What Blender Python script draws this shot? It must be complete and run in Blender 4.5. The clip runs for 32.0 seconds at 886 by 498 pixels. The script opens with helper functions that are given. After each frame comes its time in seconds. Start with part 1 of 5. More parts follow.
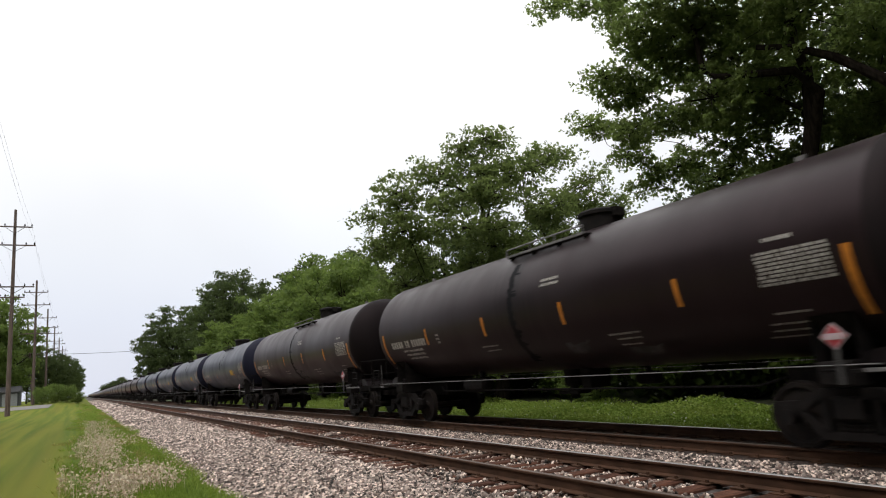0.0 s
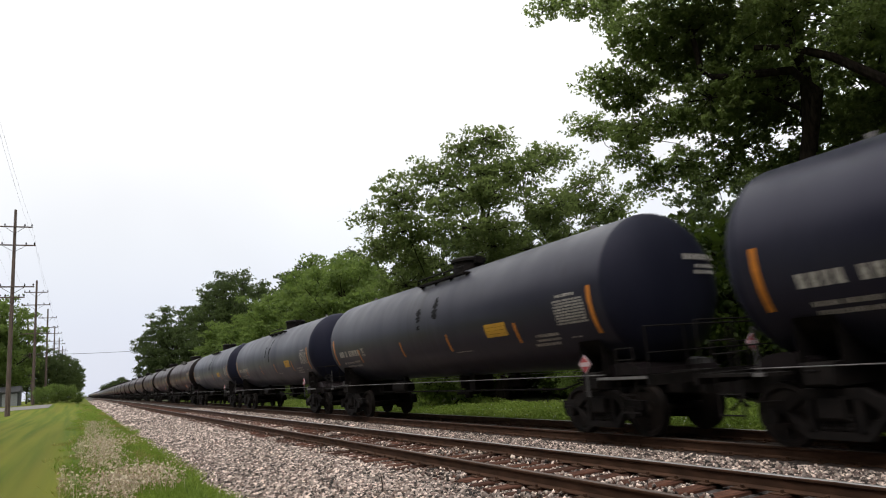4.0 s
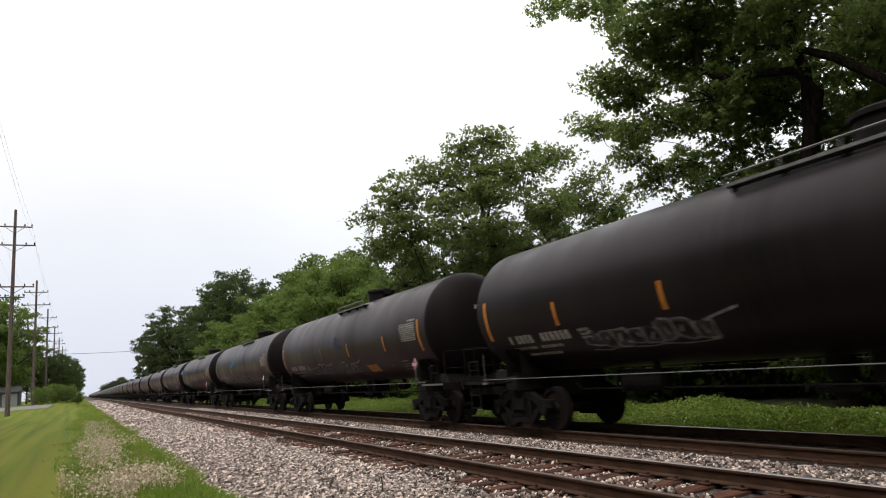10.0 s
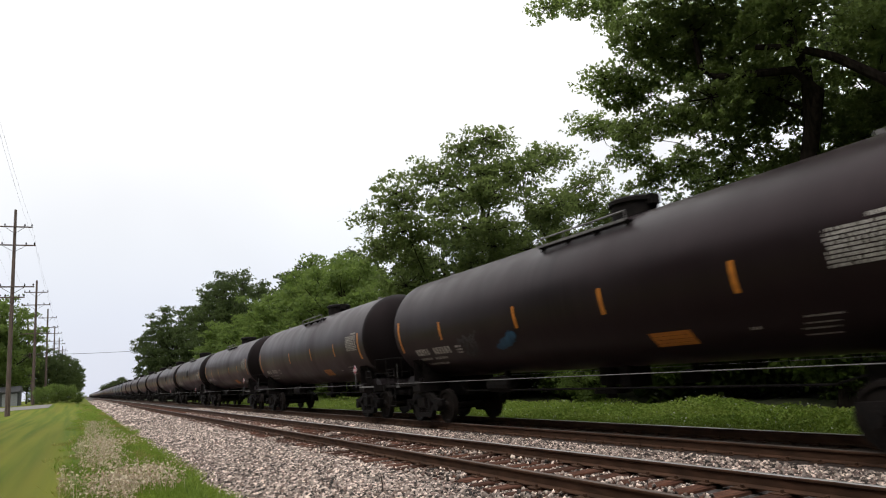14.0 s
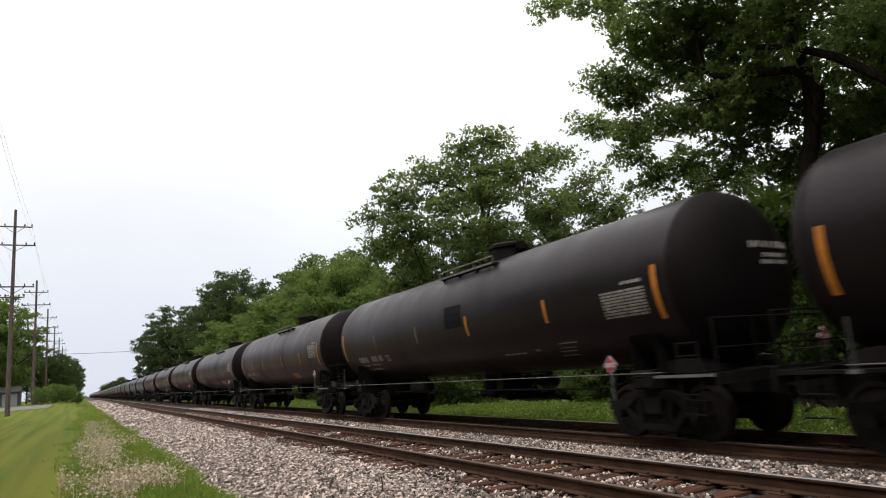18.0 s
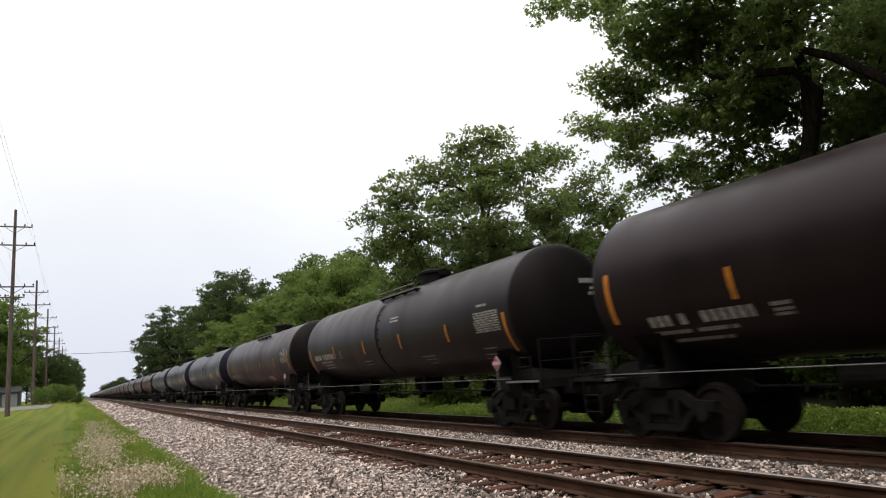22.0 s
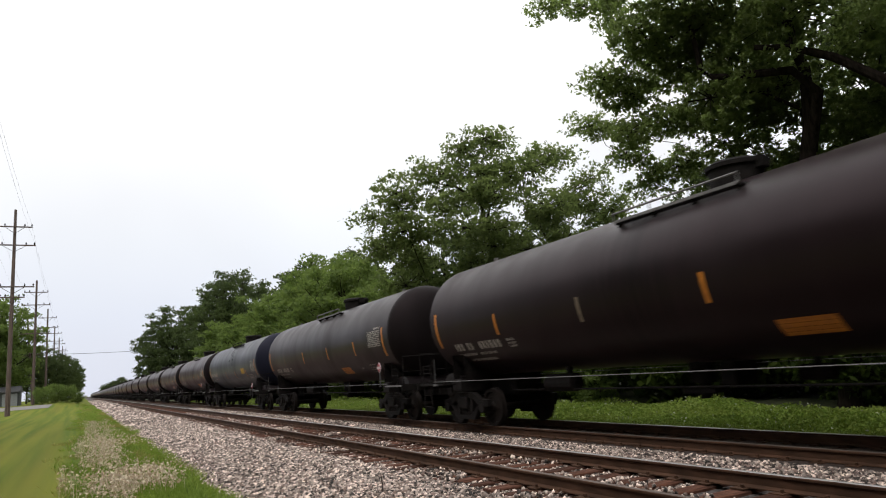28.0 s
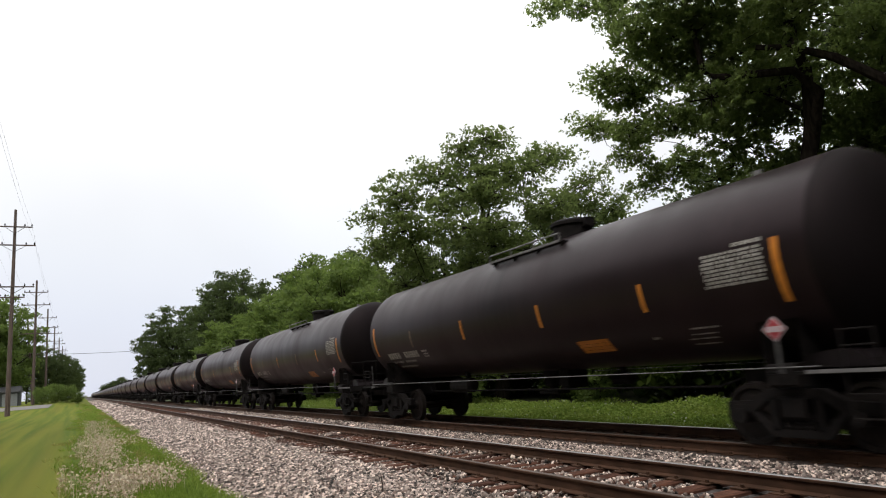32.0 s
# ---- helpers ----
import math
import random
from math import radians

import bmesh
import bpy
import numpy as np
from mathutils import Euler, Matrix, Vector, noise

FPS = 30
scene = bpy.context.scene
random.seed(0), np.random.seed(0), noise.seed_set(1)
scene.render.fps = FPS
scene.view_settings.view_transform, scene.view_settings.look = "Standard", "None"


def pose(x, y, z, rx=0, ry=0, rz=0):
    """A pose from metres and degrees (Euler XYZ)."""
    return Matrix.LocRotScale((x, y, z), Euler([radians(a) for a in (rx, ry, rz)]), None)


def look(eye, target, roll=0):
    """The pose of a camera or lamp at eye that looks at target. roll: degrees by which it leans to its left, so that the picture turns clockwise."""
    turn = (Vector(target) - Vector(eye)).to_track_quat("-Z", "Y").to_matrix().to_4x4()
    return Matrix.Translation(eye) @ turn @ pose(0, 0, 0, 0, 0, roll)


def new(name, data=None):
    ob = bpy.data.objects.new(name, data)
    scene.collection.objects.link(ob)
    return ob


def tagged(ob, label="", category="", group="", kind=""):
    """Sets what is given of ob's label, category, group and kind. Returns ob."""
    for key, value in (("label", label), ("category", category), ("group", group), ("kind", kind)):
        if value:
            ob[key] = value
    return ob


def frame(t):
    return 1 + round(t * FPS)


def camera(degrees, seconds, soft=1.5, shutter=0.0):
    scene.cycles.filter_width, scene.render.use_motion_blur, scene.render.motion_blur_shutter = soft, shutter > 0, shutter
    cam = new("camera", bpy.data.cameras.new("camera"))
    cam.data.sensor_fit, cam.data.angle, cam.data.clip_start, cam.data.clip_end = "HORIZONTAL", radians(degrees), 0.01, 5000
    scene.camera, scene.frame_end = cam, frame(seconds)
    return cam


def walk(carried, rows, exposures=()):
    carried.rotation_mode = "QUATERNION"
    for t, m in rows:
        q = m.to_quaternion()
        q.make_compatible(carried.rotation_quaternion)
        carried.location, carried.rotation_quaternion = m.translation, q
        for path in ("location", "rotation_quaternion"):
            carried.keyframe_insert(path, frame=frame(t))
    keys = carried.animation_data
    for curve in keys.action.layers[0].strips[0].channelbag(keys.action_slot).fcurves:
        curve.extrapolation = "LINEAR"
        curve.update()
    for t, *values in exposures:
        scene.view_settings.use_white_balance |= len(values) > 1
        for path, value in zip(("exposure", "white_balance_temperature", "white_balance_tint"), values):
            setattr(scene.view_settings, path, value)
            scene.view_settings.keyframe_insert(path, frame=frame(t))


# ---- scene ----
# World: x across the tracks, y along them and away, z up from the near track's rail top. The train runs towards -y.
cam = camera(67.7, 32.0, soft=1.1, shutter=0.2)
EYE = (0.0, 0.0, 1.43)
YAW, TILT, LEAN = 28.905, 10.30, -4.36
AIM = (EYE[0] + math.sin(radians(YAW)) * math.cos(radians(TILT)),
       EYE[1] + math.cos(radians(YAW)) * math.cos(radians(TILT)),
       EYE[2] + math.sin(radians(TILT)))
walk(cam, [(0.0, look(EYE, AIM, LEAN)), (32.0, look(EYE, AIM, LEAN))])

# ---- light: bright overcast ----
sky_world = bpy.data.worlds.new("overcast_sky")
scene.world = sky_world
sky_world.use_nodes = True
SN, SL = sky_world.node_tree.nodes, sky_world.node_tree.links
SN.clear()
sky_out = SN.new("ShaderNodeOutputWorld")
sky_bg = SN.new("ShaderNodeBackground")
sky_tex = SN.new("ShaderNodeTexSky")
sky_tex.sky_type = "NISHITA"
sky_tex.sun_disc = False
sky_tex.sun_elevation, sky_tex.sun_rotation = radians(58), radians(250)
sky_tex.dust_density, sky_tex.air_density = 4.0, 1.0
cloud_mix = SN.new("ShaderNodeMix")
cloud_mix.data_type = "RGBA"
cloud_mix.inputs["Factor"].default_value = 0.93
cloud_co = SN.new("ShaderNodeTexCoord")
cloud_noise = SN.new("ShaderNodeTexNoise")
cloud_noise.inputs["Scale"].default_value = 2.2
cloud_noise.inputs["Detail"].default_value = 3.0
# an overcast dome: pale blue-grey low down, brightest overhead
dome_z = SN.new("ShaderNodeSeparateXYZ")
dome_ramp = SN.new("ShaderNodeValToRGB")
for k, (place, colour) in enumerate(((0.0, (8.2, 8.5, 9.7)), (0.10, (8.8, 9.2, 10.3)), (0.20, (9.9, 10.2, 10.8)), (0.34, (11.2, 11.2, 11.3)), (0.65, (16.0, 16.0, 16.0)),
                                     (1.0, (20.0, 20.0, 20.0)))):
    stop = dome_ramp.color_ramp.elements[k] if k < 2 else dome_ramp.color_ramp.elements.new(place)
    stop.position, stop.color = place, (*colour, 1)
cloud_tone = SN.new("ShaderNodeMapRange")
for socket, v in (("From Min", 0.35), ("From Max", 0.6), ("To Min", 0.94), ("To Max", 1.02)):
    cloud_tone.inputs[socket].default_value = v
cloudy = SN.new("ShaderNodeMix")
cloudy.data_type, cloudy.blend_type = "RGBA", "MULTIPLY"
cloudy.inputs["Factor"].default_value = 1.0
SL.new(cloud_co.outputs["Generated"], cloud_noise.inputs["Vector"])
SL.new(cloud_co.outputs["Generated"], dome_z.inputs["Vector"])
SL.new(dome_z.outputs["Z"], dome_ramp.inputs["Fac"])
SL.new(cloud_noise.outputs["Fac"], cloud_tone.inputs["Value"])
SL.new(dome_ramp.outputs["Color"], cloudy.inputs["A"])
SL.new(cloud_tone.outputs["Result"], cloudy.inputs["B"])
SL.new(sky_tex.outputs["Color"], cloud_mix.inputs["A"])
SL.new(cloudy.outputs["Result"], cloud_mix.inputs["B"])
SL.new(cloud_mix.outputs["Result"], sky_bg.inputs["Color"])
sky_bg.inputs["Strength"].default_value = 0.1
SL.new(sky_bg.outputs["Background"], sky_out.inputs["Surface"])

sun = new("sun", bpy.data.lights.new("sun", "SUN"))
sun.data.energy, sun.data.angle, sun.data.color = 1.2, radians(25), (1.0, 0.96, 0.9)
sun.matrix_world = look((0, 0, 0), (0.55, 0.35, -1.05))
scene.view_settings.exposure = 0.0


# ---- materials ----
def material(name, base, second=None, scale=6.0, rough=0.8, metal=0.0, bump=0.0, detail=5.0, stretch=(1, 1, 1), spread=(0.35, 0.65),
             third=None, third_scale=0.6, third_spread=(0.45, 0.7), bump_scale=None, per_object=0.0, per_island=0.0, rough_var=0.0, spec=0.5):
    m = bpy.data.materials.new(name)
    m.use_nodes = True
    nd, ln = m.node_tree.nodes, m.node_tree.links
    bs = nd["Principled BSDF"]
    bs.inputs["Roughness"].default_value, bs.inputs["Metallic"].default_value = rough, metal
    bs.inputs["Specular IOR Level"].default_value = spec
    co = nd.new("ShaderNodeTexCoord")
    mp = nd.new("ShaderNodeMapping")
    mp.inputs["Scale"].default_value = stretch
    ln.new(co.outputs["Object"], mp.inputs["Vector"])

    def noise_fac(sc, lo, hi, det=detail):
        t = nd.new("ShaderNodeTexNoise")
        t.inputs["Scale"].default_value, t.inputs["Detail"].default_value = sc, det
        ln.new(mp.outputs["Vector"], t.inputs["Vector"])
        r = nd.new("ShaderNodeMapRange")
        r.inputs["From Min"].default_value, r.inputs["From Max"].default_value = lo, hi
        ln.new(t.outputs["Fac"], r.inputs["Value"])
        return r.outputs["Result"], t

    def mixed(fac, a, b):
        x = nd.new("ShaderNodeMix")
        x.data_type = "RGBA"
        for socket, v in (("Factor", fac), ("A", a), ("B", b)):
            if isinstance(v, (tuple, float, int)):
                x.inputs[socket].default_value = (*v, 1) if isinstance(v, tuple) else v
            else:
                ln.new(v, x.inputs[socket])
        return x.outputs["Result"]

    col = base
    if second:
        fac, _ = noise_fac(scale, *spread)
        col = mixed(fac, base, second)
    if third:
        fac, _ = noise_fac(third_scale, *third_spread)
        col = mixed(fac, col, third)
    if per_object or per_island:
        if per_object:
            src = nd.new("ShaderNodeObjectInfo").outputs["Random"]
        else:
            src = nd.new("ShaderNodeNewGeometry").outputs["Random Per Island"]
        amount = per_object or per_island
        r = nd.new("ShaderNodeMapRange")
        r.inputs["To Min"].default_value, r.inputs["To Max"].default_value = 1 - amount, 1 + amount
        ln.new(src, r.inputs["Value"])
        hv = nd.new("ShaderNodeHueSaturation")
        ln.new(r.outputs["Result"], hv.inputs["Value"])
        if isinstance(col, tuple):
            hv.inputs["Color"].default_value = (*col, 1)
        else:
            ln.new(col, hv.inputs["Color"])
        col = hv.outputs["Color"]
    if isinstance(col, tuple):
        bs.inputs["Base Color"].default_value = (*col, 1)
    else:
        ln.new(col, bs.inputs["Base Color"])
    if rough_var:
        fac, _ = noise_fac(scale * 0.7, 0.3, 0.7)
        r = nd.new("ShaderNodeMapRange")
        r.inputs["To Min"].default_value, r.inputs["To Max"].default_value = rough - rough_var, rough + rough_var
        ln.new(fac, r.inputs["Value"])
        ln.new(r.outputs["Result"], bs.inputs["Roughness"])
    if bump:
        _, t = noise_fac(bump_scale or scale, 0, 1)
        b = nd.new("ShaderNodeBump")
        b.inputs["Strength"].default_value = bump
        b.inputs["Distance"].default_value = 0.02
        ln.new(t.outputs["Fac"], b.inputs["Height"])
        ln.new(b.outputs["Normal"], bs.inputs["Normal"])
    return m


def tank_paint(name, base, dusty, stain, rough, dust=0.05, gloss=0.21):
    """Weathered tank paint: dusty mottling, vertical streaks, and spill stains round the filling hatch at the middle."""
    m = material(name, base, dusty, scale=1.3, rough=rough, rough_var=0.08, stretch=(1, 1, 0.3), spread=(0.3, 0.75), third=stain, third_scale=2.6, third_spread=(0.58, 0.95),
                 bump=0.02, bump_scale=2.5, per_object=0.12)
    nd, ln = m.node_tree.nodes, m.node_tree.links
    bs = nd["Principled BSDF"]
    bs.inputs["Specular IOR Level"].default_value = gloss
    bs.inputs["Specular Tint"].default_value = (1.0, 0.78, 0.83, 1) if base[0] > base[2] else (0.90, 0.86, 1.0, 1)
    # a thin film of dust catches the light at a glancing view
    bs.inputs["Sheen Weight"].default_value, bs.inputs["Sheen Roughness"].default_value = dust, 0.32
    bs.inputs["Sheen Tint"].default_value = (0.80, 0.44, 0.51, 1) if base[0] > base[2] else (0.62, 0.64, 0.75, 1)
    old = bs.inputs["Base Color"].links[0].from_socket
    co, sep = nd.new("ShaderNodeTexCoord"), nd.new("ShaderNodeSeparateXYZ")
    ln.new(co.outputs["Object"], sep.inputs["Vector"])
    away = nd.new("ShaderNodeMath")
    away.operation = "ABSOLUTE"
    ln.new(sep.outputs["Y"], away.inputs[0])
    near = nd.new("ShaderNodeMapRange")
    near.inputs["From Min"].default_value, near.inputs["From Max"].default_value = 1.5, 0.3
    ln.new(away.outputs[0], near.inputs["Value"])
    streak, stretch = nd.new("ShaderNodeTexNoise"), nd.new("ShaderNodeMapping")
    stretch.inputs["Scale"].default_value = (0.4, 5.0, 0.4)
    streak.inputs["Scale"].default_value, streak.inputs["Detail"].default_value = 1.4, 4.0
    ln.new(co.outputs["Object"], stretch.inputs["Vector"])
    ln.new(stretch.outputs["Vector"], streak.inputs["Vector"])
    cut = nd.new("ShaderNodeMapRange")
    cut.inputs["From Min"].default_value, cut.inputs["From Max"].default_value = 0.38, 0.62
    ln.new(streak.outputs["Fac"], cut.inputs["Value"])
    both = nd.new("ShaderNodeMath")
    both.operation = "MULTIPLY"
    ln.new(near.outputs["Result"], both.inputs[0])
    ln.new(cut.outputs["Result"], both.inputs[1])
    x = nd.new("ShaderNodeMix")
    x.data_type = "RGBA"
    ln.new(both.outputs[0], x.inputs["Factor"])
    ln.new(old, x.inputs["A"])
    x.inputs["B"].default_value = (*stain, 1)
    ln.new(x.outputs["Result"], bs.inputs["Base Color"])
    return m


def stone_material():
    """Ballast stones: each one a tone between dark grey, pinkish and near white, with fine speckle."""
    m = material("ballast_stone", (0.185, 0.165, 0.152), (0.225, 0.195, 0.178), scale=30, rough=0.9, bump=0.3, bump_scale=60, spec=0.3)
    nd, ln = m.node_tree.nodes, m.node_tree.links
    bs = nd["Principled BSDF"]
    speck = bs.inputs["Base Color"].links[0].from_socket
    geo, ramp, mul = nd.new("ShaderNodeNewGeometry"), nd.new("ShaderNodeValToRGB"), nd.new("ShaderNodeMix")
    for k, (place, c) in enumerate(((0.0, (0.12, 0.115, 0.115)), (0.2, (0.30, 0.28, 0.27)), (0.4, (1.15, 0.92, 0.86)), (0.6, (1.05, 1.02, 0.98)), (0.78, (2.3, 2.1, 1.98)),
                                    (1.0, (4.6, 4.3, 4.1)))):
        stop = ramp.color_ramp.elements[k] if k < 2 else ramp.color_ramp.elements.new(place)
        stop.position, stop.color = place, (*c, 1)
    mul.data_type, mul.blend_type = "RGBA", "MULTIPLY"
    mul.inputs["Factor"].default_value = 1.0
    ln.new(geo.outputs["Random Per Island"], ramp.inputs["Fac"])
    ln.new(speck, mul.inputs["A"])
    ln.new(ramp.outputs["Color"], mul.inputs["B"])
    ln.new(mul.outputs["Result"], bs.inputs["Base Color"])
    return m


def leaf_material(name, light, dark, glow, amount=0.35):
    """Thin leaves: diffuse and translucent, each leaf a little different."""
    m = bpy.data.materials.new(name)
    m.use_nodes = True
    nd, ln = m.node_tree.nodes, m.node_tree.links
    nd.clear()
    out, mix = nd.new("ShaderNodeOutputMaterial"), nd.new("ShaderNodeMixShader")
    dif, tra = nd.new("ShaderNodeBsdfPrincipled"), nd.new("ShaderNodeBsdfTranslucent")
    dif.inputs["Roughness"].default_value = 0.55
    dif.inputs["Specular IOR Level"].default_value = 0.12
    geo, ramp = nd.new("ShaderNodeNewGeometry"), nd.new("ShaderNodeMix")
    ramp.data_type = "RGBA"
    ramp.inputs["A"].default_value, ramp.inputs["B"].default_value = (*dark, 1), (*light, 1)
    ln.new(geo.outputs["Random Per Island"], ramp.inputs["Factor"])
    ln.new(ramp.outputs["Result"], dif.inputs["Base Color"])
    tra.inputs["Color"].default_value = (*glow, 1)
    mix.inputs["Fac"].default_value = amount
    for a, b in ((dif.outputs[0], mix.inputs[1]), (tra.outputs[0], mix.inputs[2]), (mix.outputs[0], out.inputs["Surface"])):
        ln.new(a, b)
    return m


M_LAWN = material("mown_lawn", (0.074, 0.108, 0.016), (0.138, 0.150, 0.024), scale=1.1, stretch=(1.7, 0.035, 1), rough=0.9, bump=0.1, bump_scale=20, spread=(0.38, 0.62),
                  third=(0.135, 0.124, 0.026), third_scale=0.5, third_spread=(0.5, 0.85), spec=0.05)
# shade in the gaps between loose stones is put into this dark colour
M_BALLAST = material("crushed_stone", (0.012, 0.010, 0.0095), (0.085, 0.070, 0.066), scale=16, rough=0.95, bump=1.0, bump_scale=22, spread=(0.42, 0.58))
M_FARBED = material("dark_brown_ballast", (0.016, 0.009, 0.007), (0.050, 0.029, 0.021), scale=18, rough=0.95, bump=1.0, bump_scale=18, third=(0.07, 0.052, 0.044), third_scale=5,
                   third_spread=(0.6, 0.8))
M_SOIL = material("woodland_soil", (0.02, 0.024, 0.008), (0.05, 0.058, 0.016), scale=3, rough=0.95, bump=0.6, bump_scale=10)
M_STONE = stone_material()
M_TIE = material("weathered_tie", (0.040, 0.017, 0.011), (0.120, 0.053, 0.034), scale=5, stretch=(0.5, 9, 4), rough=0.95, bump=0.9, per_object=0.4, third=(0.016, 0.010, 0.008), third_scale=3, third_spread=(0.5, 0.75), spec=0.2)
M_RAIL = material("rusty_rail", (0.036, 0.018, 0.0100), (0.070, 0.034, 0.019), scale=9, stretch=(1, 0.3, 1), rough=0.85, spec=0.2)
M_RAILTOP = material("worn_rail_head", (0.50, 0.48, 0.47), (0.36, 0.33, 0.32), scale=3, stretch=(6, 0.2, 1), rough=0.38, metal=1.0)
# same rail head, its darker reflection put into a dimmer colour
M_RAILDIM = material("dim_reflection_rail_head", (0.10, 0.075, 0.062), (0.16, 0.125, 0.108), scale=3, stretch=(6, 0.2, 1), rough=0.6, metal=0.6)
M_BLUE = tank_paint("blue_black_paint", (0.0125, 0.0128, 0.0240), (0.0190, 0.0195, 0.0320), (0.0045, 0.0045, 0.009), 0.38, 0.10, 0.28)
M_BROWN = tank_paint("brown_black_paint", (0.0086, 0.0052, 0.0058), (0.0160, 0.0100, 0.0110), (0.0036, 0.0024, 0.0027), 0.38)
M_BLACK = tank_paint("matt_black_paint", (0.0080, 0.0064, 0.0070), (0.0130, 0.0106, 0.0114), (0.0040, 0.0034, 0.0037), 0.38)
M_SLATE = tank_paint("slate_black_paint", (0.0112, 0.0106, 0.0142), (0.0170, 0.0162, 0.0208), (0.0046, 0.0046, 0.0060), 0.38, 0.10, 0.28)
# darker copies of the tank paint, with the shade of the end heads in the colour
M_SHADEDEND = tank_paint("shaded_end_paint", (0.0070, 0.0055, 0.0058), (0.0110, 0.0088, 0.0092), (0.0045, 0.0036, 0.0038), 0.55, 0.015, 0.10)
M_BLUEEND = tank_paint("shaded_blue_end_paint", (0.0108, 0.0116, 0.0225), (0.0165, 0.0175, 0.0300), (0.005, 0.005, 0.008), 0.55, 0.02, 0.12)
M_UNDER = material("grimy_steel", (0.006, 0.005, 0.0048), (0.012, 0.0092, 0.0085), scale=7, rough=0.8, bump=0.2, spec=0.15)
M_WHEEL = material("wheel_steel", (0.008, 0.006, 0.0052), (0.016, 0.011, 0.009), scale=6, rough=0.7, metal=0.1, spec=0.2)
M_GALV = material("worn_grey_rail", (0.10, 0.095, 0.095), (0.18, 0.17, 0.17), scale=5, rough=0.6)
M_POST = material("dull_grey_post", (0.035, 0.034, 0.034), (0.07, 0.066, 0.064), scale=6, rough=0.7, spec=0.3)
M_ORANGE = material("orange_reflective_tape", (0.62, 0.22, 0.018), (0.45, 0.15, 0.015), scale=12, rough=0.45)
M_FADED = material("faded_tape", (0.20, 0.15, 0.10), (0.11, 0.08, 0.06), scale=9, rough=0.7)
M_YELLOW = material("yellow_panel", (0.60, 0.33, 0.02), (0.45, 0.24, 0.02), scale=10, rough=0.5)
M_WHITE = material("stencil_white", (0.52, 0.49, 0.45), (0.26, 0.24, 0.22), scale=16, rough=0.7)
M_SPRAY = material("white_spray_paint", (0.30, 0.285, 0.29), (0.12, 0.115, 0.12), scale=5, rough=0.7)
M_FILL = material("dull_spray_filling", (0.075, 0.070, 0.074), (0.030, 0.027, 0.029), scale=3, rough=0.8)
M_TEAL = material("teal_spray_paint", (0.035, 0.14, 0.20), (0.07, 0.25, 0.32), scale=5, rough=0.7)
M_CYAN = material("blue_spray_paint", (0.02, 0.22, 0.62), (0.04, 0.34, 0.74), scale=5, rough=0.7)
M_NAVY = material("navy_spray_paint", (0.010, 0.045, 0.10), (0.02, 0.085, 0.16), scale=5, rough=0.7)
M_LIME = material("lime_spray_paint", (0.16, 0.20, 0.03), (0.07, 0.10, 0.02), scale=5, rough=0.7)
M_SOOT = material("spilt_soot", (0.0055, 0.0050, 0.0062), (0.0100, 0.0092, 0.0115), scale=4, rough=0.65, spec=0.08)
M_VIOLET = material("violet_spray_paint", (0.014, 0.014, 0.045), (0.03, 0.03, 0.085), scale=5, rough=0.7)
M_RED = material("placard_red", (0.36, 0.03, 0.04), (0.28, 0.04, 0.05), scale=12, rough=0.5)
M_PLACARD = material("placard_white", (0.48, 0.38, 0.40), (0.38, 0.30, 0.32), scale=12, rough=0.5)
M_POLE = material("creosoted_pole", (0.055, 0.038, 0.032), (0.12, 0.085, 0.07), scale=3, stretch=(5, 5, 0.3), rough=0.9, bump=0.4)
M_BARK = material("tree_bark", (0.014, 0.011, 0.009), (0.032, 0.025, 0.020), scale=6, stretch=(2, 2, 0.4), rough=1.0, bump=0.7, spec=0.03)
M_CABLE = material("cable_black", (0.03, 0.03, 0.032), rough=0.6)
M_DRIVE = material("pale_gravel", (0.13, 0.122, 0.118), (0.185, 0.172, 0.165), scale=4, rough=0.95, bump=0.3)
M_SIDING = material("grey_siding", (0.032, 0.034, 0.037), (0.05, 0.052, 0.056), scale=3, rough=0.7)
M_DOOR = material("pale_door_paint", (0.17, 0.178, 0.18), (0.22, 0.228, 0.23), scale=2, rough=0.6)
M_ROOF = material("dark_roofing", (0.035, 0.035, 0.037), (0.06, 0.06, 0.062), scale=4, rough=0.9)
M_OAK = leaf_material("oak_leaves", (0.130, 0.162, 0.050), (0.034, 0.052, 0.018), (0.21, 0.27, 0.08), 0.5)
M_OAKDARK = leaf_material("dark_oak_leaves", (0.140, 0.176, 0.054), (0.060, 0.081, 0.029), (0.27, 0.355, 0.10), 0.52)
M_LIGHTLEAF = leaf_material("light_green_leaves", (0.145, 0.195, 0.052), (0.050, 0.080, 0.024), (0.20, 0.28, 0.06), 0.45)
M_GRASS = leaf_material("grass_blades", (0.20, 0.265, 0.040), (0.10, 0.155, 0.022), (0.22, 0.32, 0.045), 0.42)
M_WEED = leaf_material("tall_weeds", (0.22, 0.30, 0.055), (0.07, 0.115, 0.020), (0.24, 0.34, 0.055), 0.4)
M_LAWNBLADE = leaf_material("lawn_blades", (0.160, 0.172, 0.018), (0.08, 0.108, 0.011), (0.17, 0.19, 0.02), 0.3)
M_FARDARK = leaf_material("distant_dark_leaves", (0.070, 0.095, 0.034), (0.026, 0.039, 0.016), (0.11, 0.15, 0.045), 0.42)
M_SHRUB = leaf_material("dark_shrub_leaves", (0.06, 0.085, 0.014), (0.016, 0.03, 0.006), (0.09, 0.14, 0.02), 0.35)
M_PALEWEED = leaf_material("pale_weeds", (0.26, 0.32, 0.07), (0.11, 0.16, 0.03), (0.26, 0.35, 0.06), 0.4)
